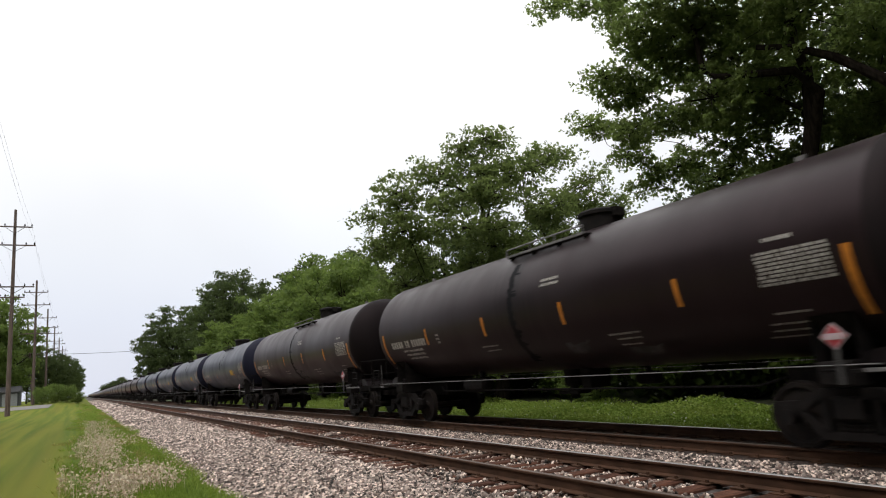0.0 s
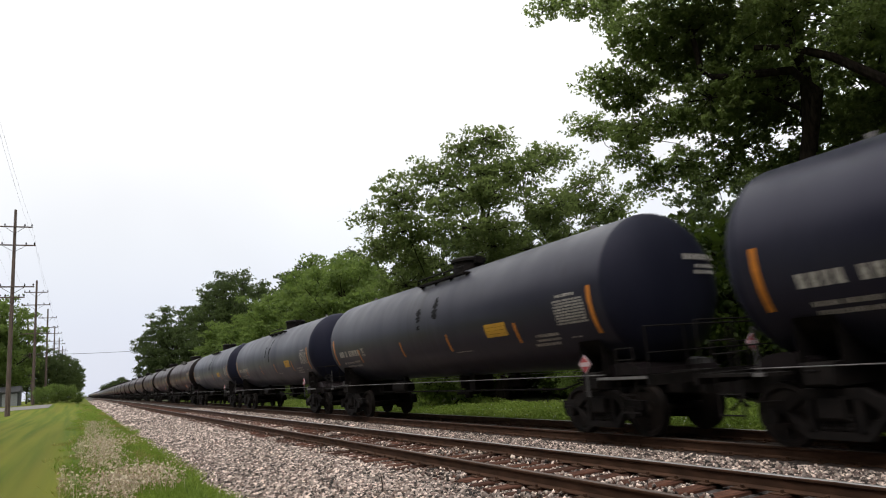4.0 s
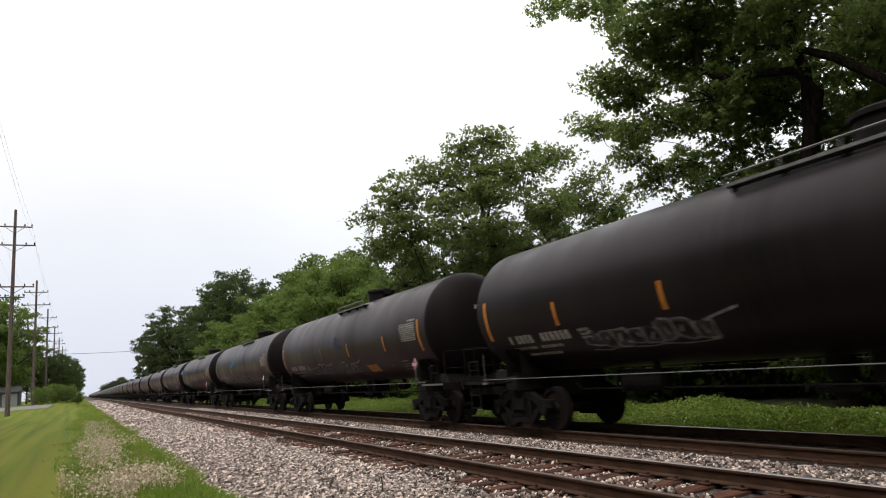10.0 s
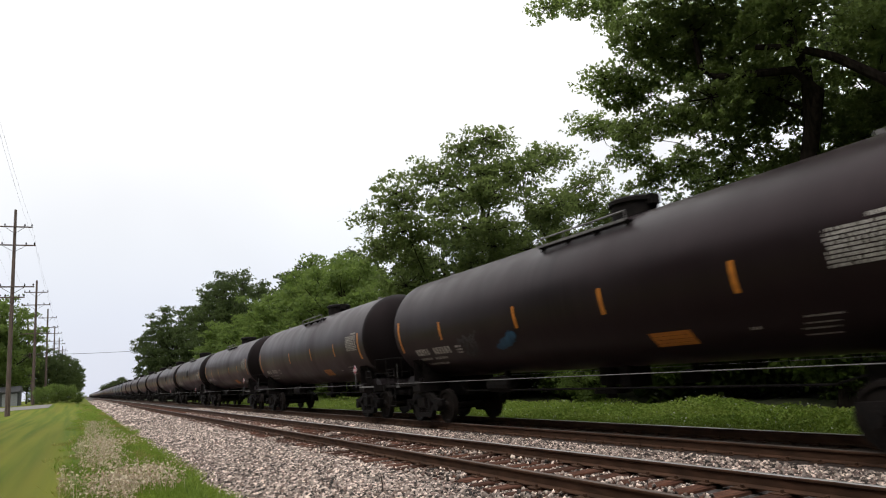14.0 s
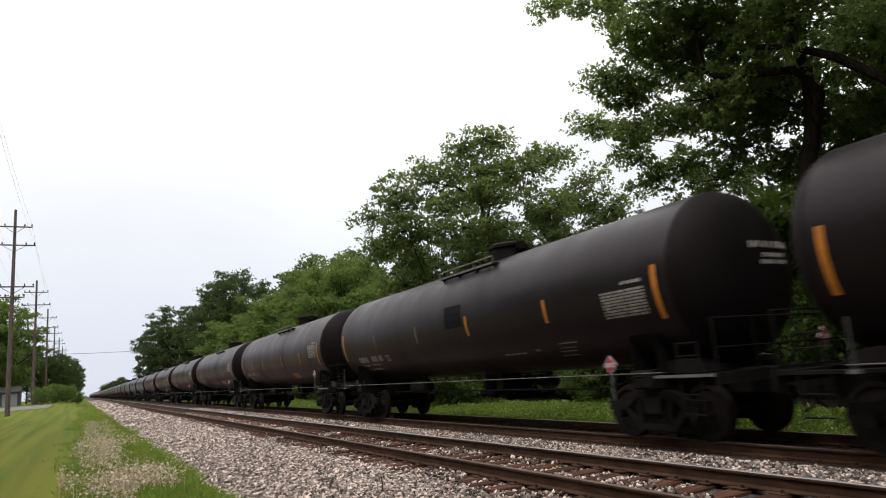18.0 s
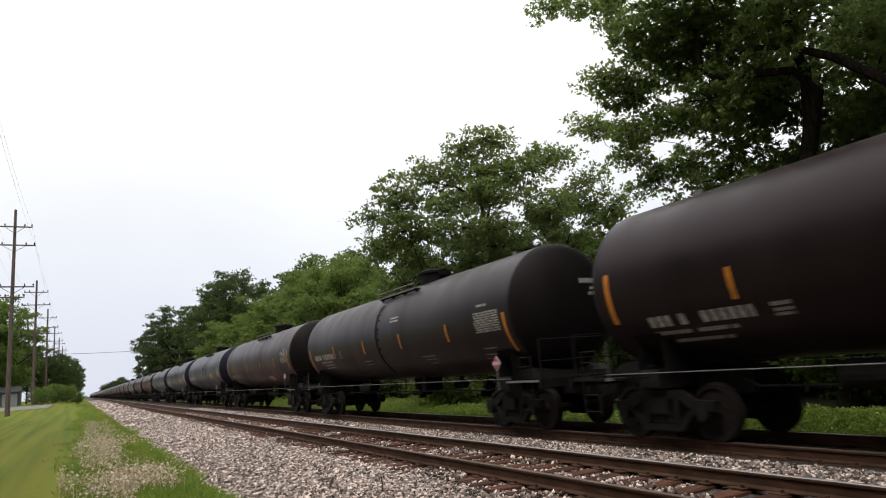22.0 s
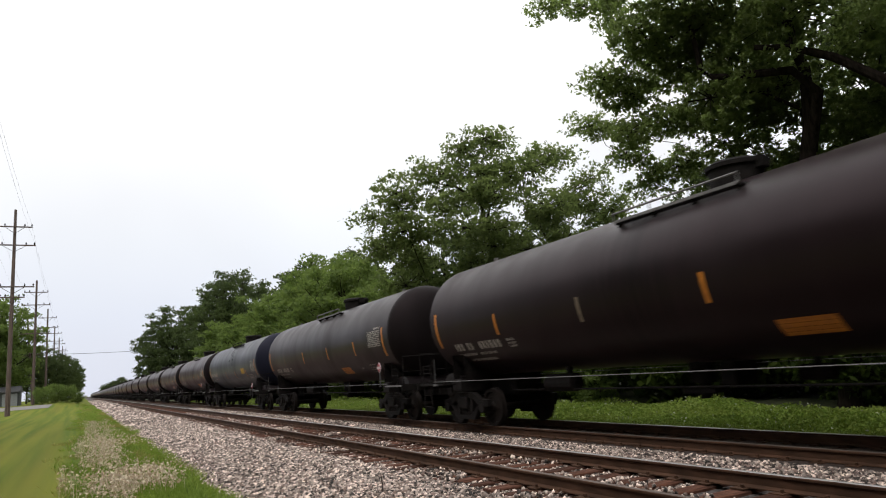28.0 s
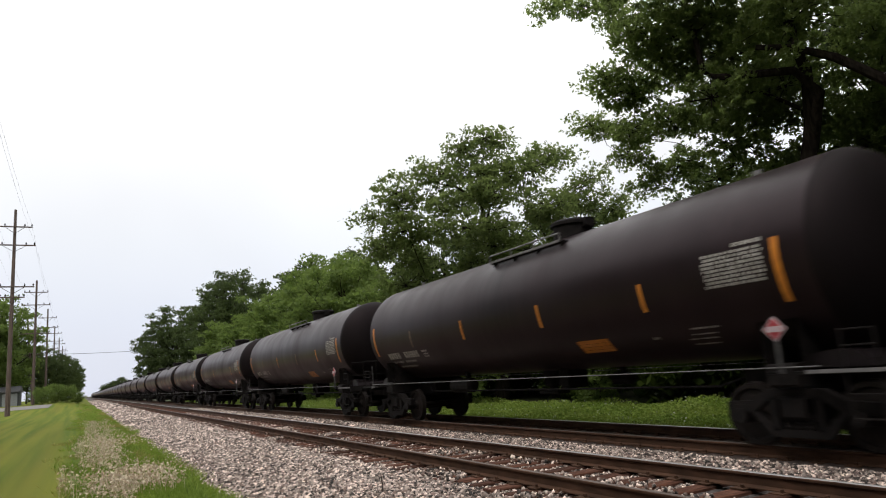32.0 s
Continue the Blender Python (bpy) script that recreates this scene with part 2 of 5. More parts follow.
M_BLOOM = leaf_material("white_bloom", (0.6, 0.62, 0.5), (0.35, 0.4, 0.25), (0.5, 0.5, 0.4), 0.3)
M_DRYGRASS = leaf_material("half_dried_blades", (0.34, 0.29, 0.10), (0.14, 0.13, 0.035), (0.30, 0.28, 0.08), 0.35)
M_SEED = leaf_material("dry_seed_heads", (0.80, 0.70, 0.55), (0.42, 0.28, 0.19), (0.5, 0.4, 0.3), 0.25)


# ---- mesh helpers ----
class Shape:
    """Collects vertices and faces of one mesh."""

    def __init__(self):
        self.v, self.f, self.m = [], [], []

    def add(self, vs, fs, mi=0):
        n = len(self.v)
        self.v.extend([tuple(p) for p in vs])
        self.f.extend([tuple(i + n for i in q) for q in fs])
        self.m.extend([mi] * len(fs))
        return self

    def box(self, x0, x1, y0, y1, z0, z1, b=0.0, mi=0):
        """A box; b: width of its bevelled long edges."""
        if b <= 0:
            vs = [(x, y, z) for z in (z0, z1) for y in (y0, y1) for x in (x0, x1)]
            return self.add(vs, [(0, 2, 3, 1), (4, 5, 7, 6), (0, 1, 5, 4), (2, 6, 7, 3), (0, 4, 6, 2), (1, 3, 7, 5)], mi)
        ring = [(x0 + b, z0), (x1 - b, z0), (x1, z0 + b), (x1, z1 - b), (x1 - b, z1), (x0 + b, z1), (x0, z1 - b), (x0, z0 + b)]
        vs = [(x, y, z) for y in (y0, y1) for x, z in ring]
        fs = [(i, (i + 1) % 8, (i + 1) % 8 + 8, i + 8) for i in range(8)]
        return self.add(vs, fs + [tuple(range(7, -1, -1)), tuple(range(8, 16))], mi)

    def tube(self, pts, r, n=6, mi=0, r2=None, cap=True):
        """A round bar along points; r2: radius at the far end."""
        pts = [Vector(p) for p in pts]
        vs, fs = [], []
        for i, p in enumerate(pts):
            d = (pts[min(i + 1, len(pts) - 1)] - pts[max(i - 1, 0)]).normalized()
            a = d.orthogonal() if abs(d.z) > 0.95 else d.cross(Vector((0, 0, 1)))
            a = a.normalized() if abs(d.z) <= 0.95 else d.cross(Vector((0, 1, 0))).normalized()
            c = d.cross(a)
            rr = r if r2 is None else r + (r2 - r) * i / (len(pts) - 1)
            vs += [p + (a * math.cos(t) + c * math.sin(t)) * rr for t in (math.tau * k / n for k in range(n))]
        for i in range(len(pts) - 1):
            fs += [(i * n + k, i * n + (k + 1) % n, (i + 1) * n + (k + 1) % n, (i + 1) * n + k) for k in range(n)]
        if cap:
            fs += [tuple(range(n - 1, -1, -1)), tuple(range(len(vs) - n, len(vs)))]
        return self.add(vs, fs, mi)

    def lathe(self, rings, axis="y", n=32, at=(0, 0, 0), mi=0):
        """rings: (place along the axis, radius); closed by end caps where the radius is not 0."""
        vs, fs = [], []
        for d, r in rings:
            for k in range(n):
                c, s = math.cos(math.tau * k / n) * r, math.sin(math.tau * k / n) * r
                p = {"y": (c, d, s), "x": (d, c, s), "z": (c, s, d)}[axis]
                vs.append((p[0] + at[0], p[1] + at[1], p[2] + at[2]))
        for i in range(len(rings) - 1):
            fs += [(i * n + k, i * n + (k + 1) % n, (i + 1) * n + (k + 1) % n, (i + 1) * n + k) for k in range(n)]
        fs += [tuple(range(n - 1, -1, -1)), tuple(range(len(vs) - n, len(vs)))]
        return self.add(vs, fs, mi)

    def prism(self, outline, x0, x1, mi=0):
        """An outline in (y, z), pulled from x0 to x1."""
        n = len(outline)
        vs = [(x, y, z) for x in (x0, x1) for y, z in outline]
        fs = [(i, (i + 1) % n, (i + 1) % n + n, i + n) for i in range(n)]
        return self.add(vs, fs + [tuple(range(n - 1, -1, -1)), tuple(range(n, 2 * n))], mi)

    def mesh(self, name, mats, smooth=False):
        me = bpy.data.meshes.new(name)
        me.from_pydata(self.v, [], self.f)
        for k in (mats if isinstance(mats, (list, tuple)) else [mats]):
            me.materials.append(k)
        if any(self.m):
            me.polygons.foreach_set("material_index", self.m)
        bm = bmesh.new()
        bm.from_mesh(me)
        bmesh.ops.recalc_face_normals(bm, faces=bm.faces)
        bm.to_mesh(me)
        bm.free()
        if smooth:
            me.shade_smooth()
            me.set_sharp_from_angle(angle=radians(35))
        return me


def part(name, shape, mats, parent=None, label="", smooth=False):
    """Links a shape as one mesh object under a thing or a part."""
    ob = new(name, shape.mesh(name, mats, smooth))
    ob.parent = parent
    if label:
        tagged(ob, label)
    return ob


def raw_mesh(name, verts, faces, mat):
    me = bpy.data.meshes.new(name)
    me.from_pydata(verts, [], faces)
    me.materials.append(mat)
    return me


def quads(name, centres, size, mat, rng, flat=0.0, aspect=1.6):
    """Many small leaf-like quads, folded lightly along the middle, at the given centres."""
    n = len(centres)
    d = rng.normal(size=(n, 3))
    d[:, 2] *= 1 - flat
    d /= np.linalg.norm(d, axis=1)[:, None]
    u = rng.normal(size=(n, 3))
    u -= (u * d).sum(1)[:, None] * d
    u /= np.linalg.norm(u, axis=1)[:, None]
    w = np.cross(d, u)
    s = size * rng.uniform(0.6, 1.4, n)[:, None]
    u, w = u * s * aspect * 0.5, w * s * 0.5
    vs = np.stack([centres - u, centres + w, centres + u, centres - w], 1).reshape(-1, 3)
    me = bpy.data.meshes.new(name)
    me.vertices.add(n * 4)
    me.vertices.foreach_set("co", vs.astype(np.float32).ravel())
    me.loops.add(n * 4)
    me.loops.foreach_set("vertex_index", np.arange(n * 4, dtype=np.int32))
    me.polygons.add(n)
    me.polygons.foreach_set("loop_start", np.arange(0, n * 4, 4, dtype=np.int32))
    me.update(calc_edges=True)
    me.materials.append(mat)
    return me


# ---- ground, ballast and tracks ----
NEAR_C, FAR_C = 6.10, 9.87          # track centres
FAR_Z = -0.05                       # rail top of the far track
TIE_TOP = -0.19


def ground_height(x, y):
    if x < 1.0:
        z = -0.14
    elif x < 2.6:
        z = -0.14 - 0.22 * (x - 1.0) / 1.6
    elif x < 11.2:
        z = -0.45
    elif x < 13.0:
        z = -0.42
    else:
        z = -0.42 - 0.1 * min(1, (x - 13) / 4)
    if x < 1.0:
        # the lawn climbs a little towards the driveway
        t = min(1.0, max(0.0, (y - 78) / 60))
        z += 0.95 * t * t * (3 - 2 * t) * min(1.0, (1.0 - x) / 4)
    return z + (0.0 if 1.5 < x < 12 else 0.03 * noise.noise((x * 0.35, y * 0.2, 0)))


def build_ground():
    xs = [-1500, -400, -120, -60, -30, -20] + [-14 + k * 0.7 for k in range(56)] + [28, 34, 45, 70, 140, 400, 1500]
    ys = [-300, -80, -30, -10] + [k * 1.0 for k in range(0, 60)] + [60 * 1.09 ** k for k in range(46)] + [4200]
    vs = [(x, y, ground_height(x, y)) for y in ys for x in xs]
    w = len(xs)
    fs = [(j * w + i, j * w + i + 1, (j + 1) * w + i + 1, (j + 1) * w + i) for j in range(len(ys) - 1) for i in range(w - 1)]
    ob = new("ground", raw_mesh("ground", vs, fs, M_LAWN))
    tagged(ob, "mown green lawn with yellowish mowing stripes beside the railway", "ground", kind="structure")


def build_ballast():
    prof = [(1.75, -0.42), (1.95, -0.30), (4.3, -0.225), (4.7, -0.25), (7.5, -0.25), (8.0, -0.27), (8.4, -0.25), (8.62, -0.26)]
    ys = [-120.0] + [float(k) for k in range(0, 120, 2)] + [120 * 1.12 ** k for k in range(28)]
    vs = [(x, y, z) for y in ys for x, z in prof]
    w = len(prof)
    fs = [(j * w + i, j * w + i + 1, (j + 1) * w + i + 1, (j + 1) * w + i) for j in range(len(ys) - 1) for i in range(w - 1)]
    bed = new("ballast_bed", raw_mesh("ballast_bed", vs, fs, M_BALLAST))
    tagged(bed, "grey and pinkish crushed stone ballast under two tracks", "ballast", kind="structure")
    prof = [(8.5, -0.30), (8.58, -0.238), (11.3, -0.245), (11.7, -0.28), (12.4, -0.50)]
    w = len(prof)
    vs = [(x, y, z) for y in ys for x, z in prof]
    fs = [(j * w + i, j * w + i + 1, (j + 1) * w + i + 1, (j + 1) * w + i) for j in range(len(ys) - 1) for i in range(w - 1)]
    tagged(new("far_ballast_bed", raw_mesh("far_ballast_bed", vs, fs, M_FARBED)), "dark brown ballast under the train's track", "ballast", kind="structure")
    xs, ys = [12.3, 13, 16, 20, 30, 60, 150], [-120, -40, 0, 20, 40, 60, 90, 130, 200, 400, 900]
    vs = [(x, y, ground_height(x, y) + 0.03) for y in ys for x in xs]
    w = len(xs)
    fs = [(j * w + i, j * w + i + 1, (j + 1) * w + i + 1, (j + 1) * w + i) for j in range(len(ys) - 1) for i in range(w - 1)]
    tagged(new("woodland_floor", raw_mesh("woodland_floor", vs, fs, M_SOIL)), "dark shaded soil and low growth under the trees", "ground", kind="structure")
    return bed


RAIL_PROFILE = [(-0.068, -0.18), (0.068, -0.18), (0.068, -0.168), (0.012, -0.145), (0.010, -0.045), (0.036, -0.038), (0.037, -0.016),
                (0.031, -0.0085), (0.022, -0.003), (0.010, 0.0), (-0.010, 0.0), (-0.022, -0.003), (-0.031, -0.0085), (-0.037, -0.016), (-0.036, -0.038), (-0.010, -0.045),
                (-0.012, -0.145), (-0.068, -0.168)]


def rail_mesh(head):
    s = Shape()
    ys = [-150.0, 0.0, 40.0, 100.0, 300.0, 3000.0]
    n = len(RAIL_PROFILE)
    vs = [(x, y, z) for y in ys for x, z in RAIL_PROFILE]
    for j in range(len(ys) - 1):
        for i in range(n):
            q = (j * n + i, j * n + (i + 1) % n, (j + 1) * n + (i + 1) % n, (j + 1) * n + i)
            s.f.append(q)
            s.m.append(1 if i in (8, 9, 10, 11) else 0)
    s.v = vs
    return s.mesh("rail", [M_RAIL, head])


def build_track(centre, top, name, label):
    track = tagged(new(name), label, "railway track", kind="structure")
    track.location = (centre, 0, top)
    # the -x head gets the dim colour that stands in for its dark reflection
    for side, head in ((-1, M_RAILDIM), (1, M_RAILTOP)):
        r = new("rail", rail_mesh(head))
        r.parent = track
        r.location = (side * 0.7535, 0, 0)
    return track


def tie_place(y0, k):
    return y0 + k * 0.50 + 0.035 * math.sin(k * 12.99)


def build_ties(track, y0, count, rng):
    meshes = []
    for k in range(5):
        s = Shape()
        w = 0.115 + rng.uniform(-0.008, 0.008)
        s.box(-w, w, -1.3, 1.3, -0.18, 0.0, b=0.018)
        for v in range(len(s.v)):
            x, y, z = s.v[v]
            s.v[v] = (y, x, z + rng.uniform(-0.008, 0.004))
        meshes.append(s.mesh("tie", M_TIE))
    plate = Shape()
    for k in range(count):
        t = new("tie", meshes[k % 5])
        t.parent = track
        y = tie_place(y0, k)
        t.location = (rng.uniform(-0.05, 0.05), y, TIE_TOP + rng.uniform(-0.012, 0.006))
        t.rotation_euler = (0, 0, rng.uniform(-0.02, 0.02))
        for side in (-0.7535, 0.7535):
            plate.box(side - 0.17, side + 0.17, y - 0.09, y + 0.09, -0.19, -0.176)
            for e in (-0.10, 0.10):
                plate.box(side + e - 0.015, side + e + 0.015, y - 0.05, y - 0.02, -0.18, -0.14)
    p = part("tie_plates", plate, M_RAIL, track)
    tagged(p, "rusty steel tie plates and spikes", kind="stuff")
    rest = Shape()
    for k in range(count, 900):
        y = y0 + k * 0.5 + rng.uniform(-0.04, 0.04)
        rest.box(-1.3, 1.3, y - 0.115, y + 0.115, -0.36, TIE_TOP)
    tagged(part("far_ties", rest, M_TIE, track), "weathered wooden ties", kind="stuff")


# ---- the tank cars ----
TANK_R, TANK_Z, TANK_T, TANK_END = 1.49, 2.74, 7.66, 8.28    # radius, axis height, straight half length, half length with the heads
CAR_L, SPEED, FIRST = 18.29, 17.11, 20.58 - 8.40             # coupled length, metres a second, place of car 0 at the start
AXLES, BOGIE_Y, WHEEL_R = 0.89, 6.85, 0.457


def on_tank(y, a, lift=0.006):
    """A point of the tank's side at y along it and a degrees above its middle, on the -x side."""
    r = TANK_R + lift
    return (-r * math.cos(radians(a)), y, TANK_Z + r * math.sin(radians(a)))


def patch(s, y0, y1, a0, a1, lift=0.006, mi=0, slant=0.0):
    """A thin sheet that lies on the tank's side."""
    n = max(1, int(abs(a1 - a0) / 6))
    for k in range(n):
        b0, b1 = a0 + (a1 - a0) * k / n, a0 + (a1 - a0) * (k + 1) / n
        o0, o1 = slant * (b0 - a0), slant * (b1 - a0)
        s.add([on_tank(y0 + o0, b0, lift), on_tank(y1 + o0, b0, lift), on_tank(y1 + o1, b1, lift), on_tank(y0 + o1, b1, lift)], [(0, 1, 2, 3)], mi)
    return s


def head_point(x, z, lift=0.006, front=-1):
    """A point of the tank's end head at x across and z up from its axis."""
    q = max(0.0, 1 - (math.hypot(x, z) / TANK_R) ** 3.226)
    return (x, front * (TANK_T + (TANK_END - TANK_T) * math.sqrt(q) + lift), TANK_Z + z)


def text_bars(s, y0, y1, a0, a1, rng, gap=0.35):
    """A line of lettering as short plain bars, between y0 and y1."""
    y, h = y0, radians(a1 - a0) * TANK_R
    while y < y1 - 0.3 * h:
        w = h * rng.uniform(0.42, 0.62)
        patch(s, y, min(y + w, y1), a0, a1)
        y += w + h * (gap * 0.8 if rng.random() < 0.94 else 0.9)


def tank_mesh(mat, end):
    s = Shape()
    rings = [(-TANK_END, 0.02)]
    for k in range(1, 13):
        # dished end with a tight knuckle where it meets the shell
        r = math.sin(math.pi / 2 * k / 12)
        rings.append((-TANK_T - (TANK_END - TANK_T) * (1 - r ** 2.5) ** 0.56, TANK_R * r))
    rings += [(y, TANK_R) for y in (-TANK_T + 0.05, -5.0, -2.5, 0.0, 2.5, 5.0, TANK_T - 0.05)]
    half = [(-d, r) for d, r in reversed(rings[:13])]
    s.lathe(rings + half, "y", 56, (0, 0, TANK_Z))
    # the dished ends take a darker copy of the paint up to the seam, their shade put into the colour
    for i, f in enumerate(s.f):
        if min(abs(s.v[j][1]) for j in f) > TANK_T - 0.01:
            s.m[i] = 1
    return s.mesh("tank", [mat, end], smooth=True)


def stroke(s, pts, width):
    """A painted band on the tank's side through points (y, angle)."""
    for (ya, aa), (yb, ab) in zip(pts, pts[1:]):
        dy, da = yb - ya, radians(ab - aa) * TANK_R
        ln = math.hypot(dy, da) or 1
        ny, na = -da / ln * width, math.degrees(dy / ln * width / TANK_R)
        s.add([on_tank(ya - ny, aa - na), on_tank(yb - ny, ab - na), on_tank(yb + ny, ab + na), on_tank(ya + ny, aa + na)], [(0, 1, 2, 3)])


def squiggle(s, y0, y1, a0, a1, rng, width=0.024):
    """Spray-painted block letters that lean on one another: dull filling, pale uneven outlines."""
    n = max(3, int(abs(y1 - y0) / 0.36))
    for k in range(n):
        cy, ca = y0 + (k + 0.5) / n * (y1 - y0), (a0 + a1) / 2 + rng.uniform(-0.1, 0.1) * (a1 - a0)
        ry, ra = abs(y1 - y0) / n * rng.uniform(0.5, 0.72), (a1 - a0) * rng.uniform(0.34, 0.5)
        shear, turn = rng.uniform(-0.25, 0.25), rng.uniform(0, 6.28)
        ring = []
        for j in range(9):
            t = math.tau * j / 9 + turn
            g = rng.uniform(0.72, 1.12)
            c, d = math.cos(t), math.sin(t)
            c, d = math.copysign(abs(c) ** 0.6, c), math.copysign(abs(d) ** 0.6, d)
            ring.append((cy + ry * g * (c + shear * d), ca + ra * g * d))
        s.add([on_tank(y, a, 0.004) for y, a in ring], [tuple(range(9))], 1)
        for j in range(9):
            if rng.random() < 0.88:
                stroke(s, [ring[j], ring[(j + 1) % 9]], width * rng.uniform(0.4, 1.25))
        stroke(s, [(cy + ry * rng.uniform(-0.4, 0.4), ca + ra * rng.uniform(0.1, 0.6)), (cy + ry * rng.uniform(-0.4, 0.4), ca - ra * rng.uniform(0.0, 0.5))], width * rng.uniform(0.6, 1.3))
    stroke(s, [(y0 + (y1 - y0) * j / 8, a0 + rng.uniform(-0.06, 0.06) * (a1 - a0)) for j in range(9)], width * 0.6)
    stroke(s, [(y0, a1 - 0.2 * (a1 - a0)), (y0 - 0.2 * (y1 - y0), a1 + 0.05 * (a1 - a0))], width)


def cloud_patch(s, y0, y1, a0, a1, rng):
    """Ragged blots of spray paint drifting upwards from y0 to y1."""
    for k in range(34):
        t = rng.random() ** 0.8
        cy, ca = y0 + (y1 - y0) * t + rng.uniform(-0.1, 0.1), a0 + (a1 - a0) * (t * rng.uniform(0.35, 1.0) + 0.08)
        ry, ra = rng.uniform(0.05, 0.17), rng.uniform(1.2, 4.2)
        ring = [on_tank(cy + ry * math.cos(j * 0.698) * rng.uniform(0.7, 1.2), ca + ra * math.sin(j * 0.698) * rng.uniform(0.7, 1.3), 0.006 + k * 0.0004) for j in range(9)]
        s.add(ring, [tuple(range(9))])


def build_bogie(parent, y, meshes):
    bog = new("bogie", meshes["bolster"])
    bog.parent = parent
    bog.location = (0, y, 0)
    for side in (-1, 1):
        f = new("side_frame", meshes["side_frame"])
        f.parent = bog
        f.location = (side * 1.02, 0, 0)
    for e in (-AXLES, AXLES):
        w = new("wheelset", meshes["wheelset"])
        w.parent = bog
        w.location = (0, e, WHEEL_R)
    return bog


def bogie_meshes():
    out = {}
    s = Shape()
    s.box(-1.15, 1.15, -0.19, 0.19, 0.42, 0.74, b=0.04)
    s.lathe([(0.70, 0.2), (0.86, 0.19)], "z", 14)
    for x in (-0.8, 0.8):
        s.box(x - 0.1, x + 0.1, -0.16, 0.16, 0.74, 0.82)
    for e in (-1, 1):
        s.box(-0.75, 0.75, e * 0.30 - 0.04, e * 0.30 + 0.04, 0.30, 0.40)
    out["bolster"] = s.mesh("bolster", M_UNDER)
    s = Shape()
    upper = [(-1.12, 0.50), (-1.12, 0.66), (-0.72, 0.68), (-0.42, 0.84), (0.42, 0.84), (0.72, 0.68), (1.12, 0.66), (1.12, 0.50), (0.70, 0.50),
             (0.40, 0.70), (-0.40, 0.70), (-0.70, 0.50)]
    s.prism(upper, -0.07, 0.07)
    lower = [(-0.74, 0.52), (-0.62, 0.52), (-0.34, 0.28), (0.34, 0.28), (0.62, 0.52), (0.74, 0.52), (0.44, 0.17), (-0.44, 0.17)]
    s.prism(lower, -0.07, 0.07)
    for y in (-0.34, 0.34):
        s.box(-0.07, 0.07, y - 0.05, y + 0.05, 0.26, 0.72)
    for y in (-0.16, 0.0, 0.16):
        for z0 in (0.29, 0.345, 0.40, 0.455):
            s.lathe([(z0, 0.068), (z0 + 0.028, 0.075), (z0 + 0.05, 0.068)], "z", 8, (0, y, 0))
    for y in (-AXLES, AXLES):
        s.lathe([(-0.13, 0.11), (0.13, 0.11), (0.15, 0.08)], "x", 14, (0, y, WHEEL_R))
        s.box(-0.08, 0.08, y - 0.16, y + 0.16, 0.52, 0.62)
    out["side_frame"] = s.mesh("side_frame", M_UNDER)
    s = Shape()
    s.lathe([(-0.95, 0.075), (0.95, 0.075)], "x", 12)
    for d in (-1, 1):
        rings = [(d * 0.685, 0.485), (d * 0.715, 0.483), (d * 0.722, 0.462), (d * 0.815, 0.455), (d * 0.815, 0.39), (d * 0.77, 0.36), (d * 0.785, 0.14),
                 (d * 0.83, 0.12), (d * 0.83, 0.08)]
        s.lathe([(d * 0.685, 0.2)] + rings, "x", 30)
        for k in range(3):
            a = k * 2.094
            s.box(d * 0.80 - 0.01, d * 0.80 + 0.01, 0.24 * math.cos(a) - 0.03, 0.24 * math.cos(a) + 0.03, 0.24 * math.sin(a) - 0.03, 0.24 * math.sin(a) + 0.03)
    out["wheelset"] = s.mesh("wheelset", M_WHEEL)
    return out


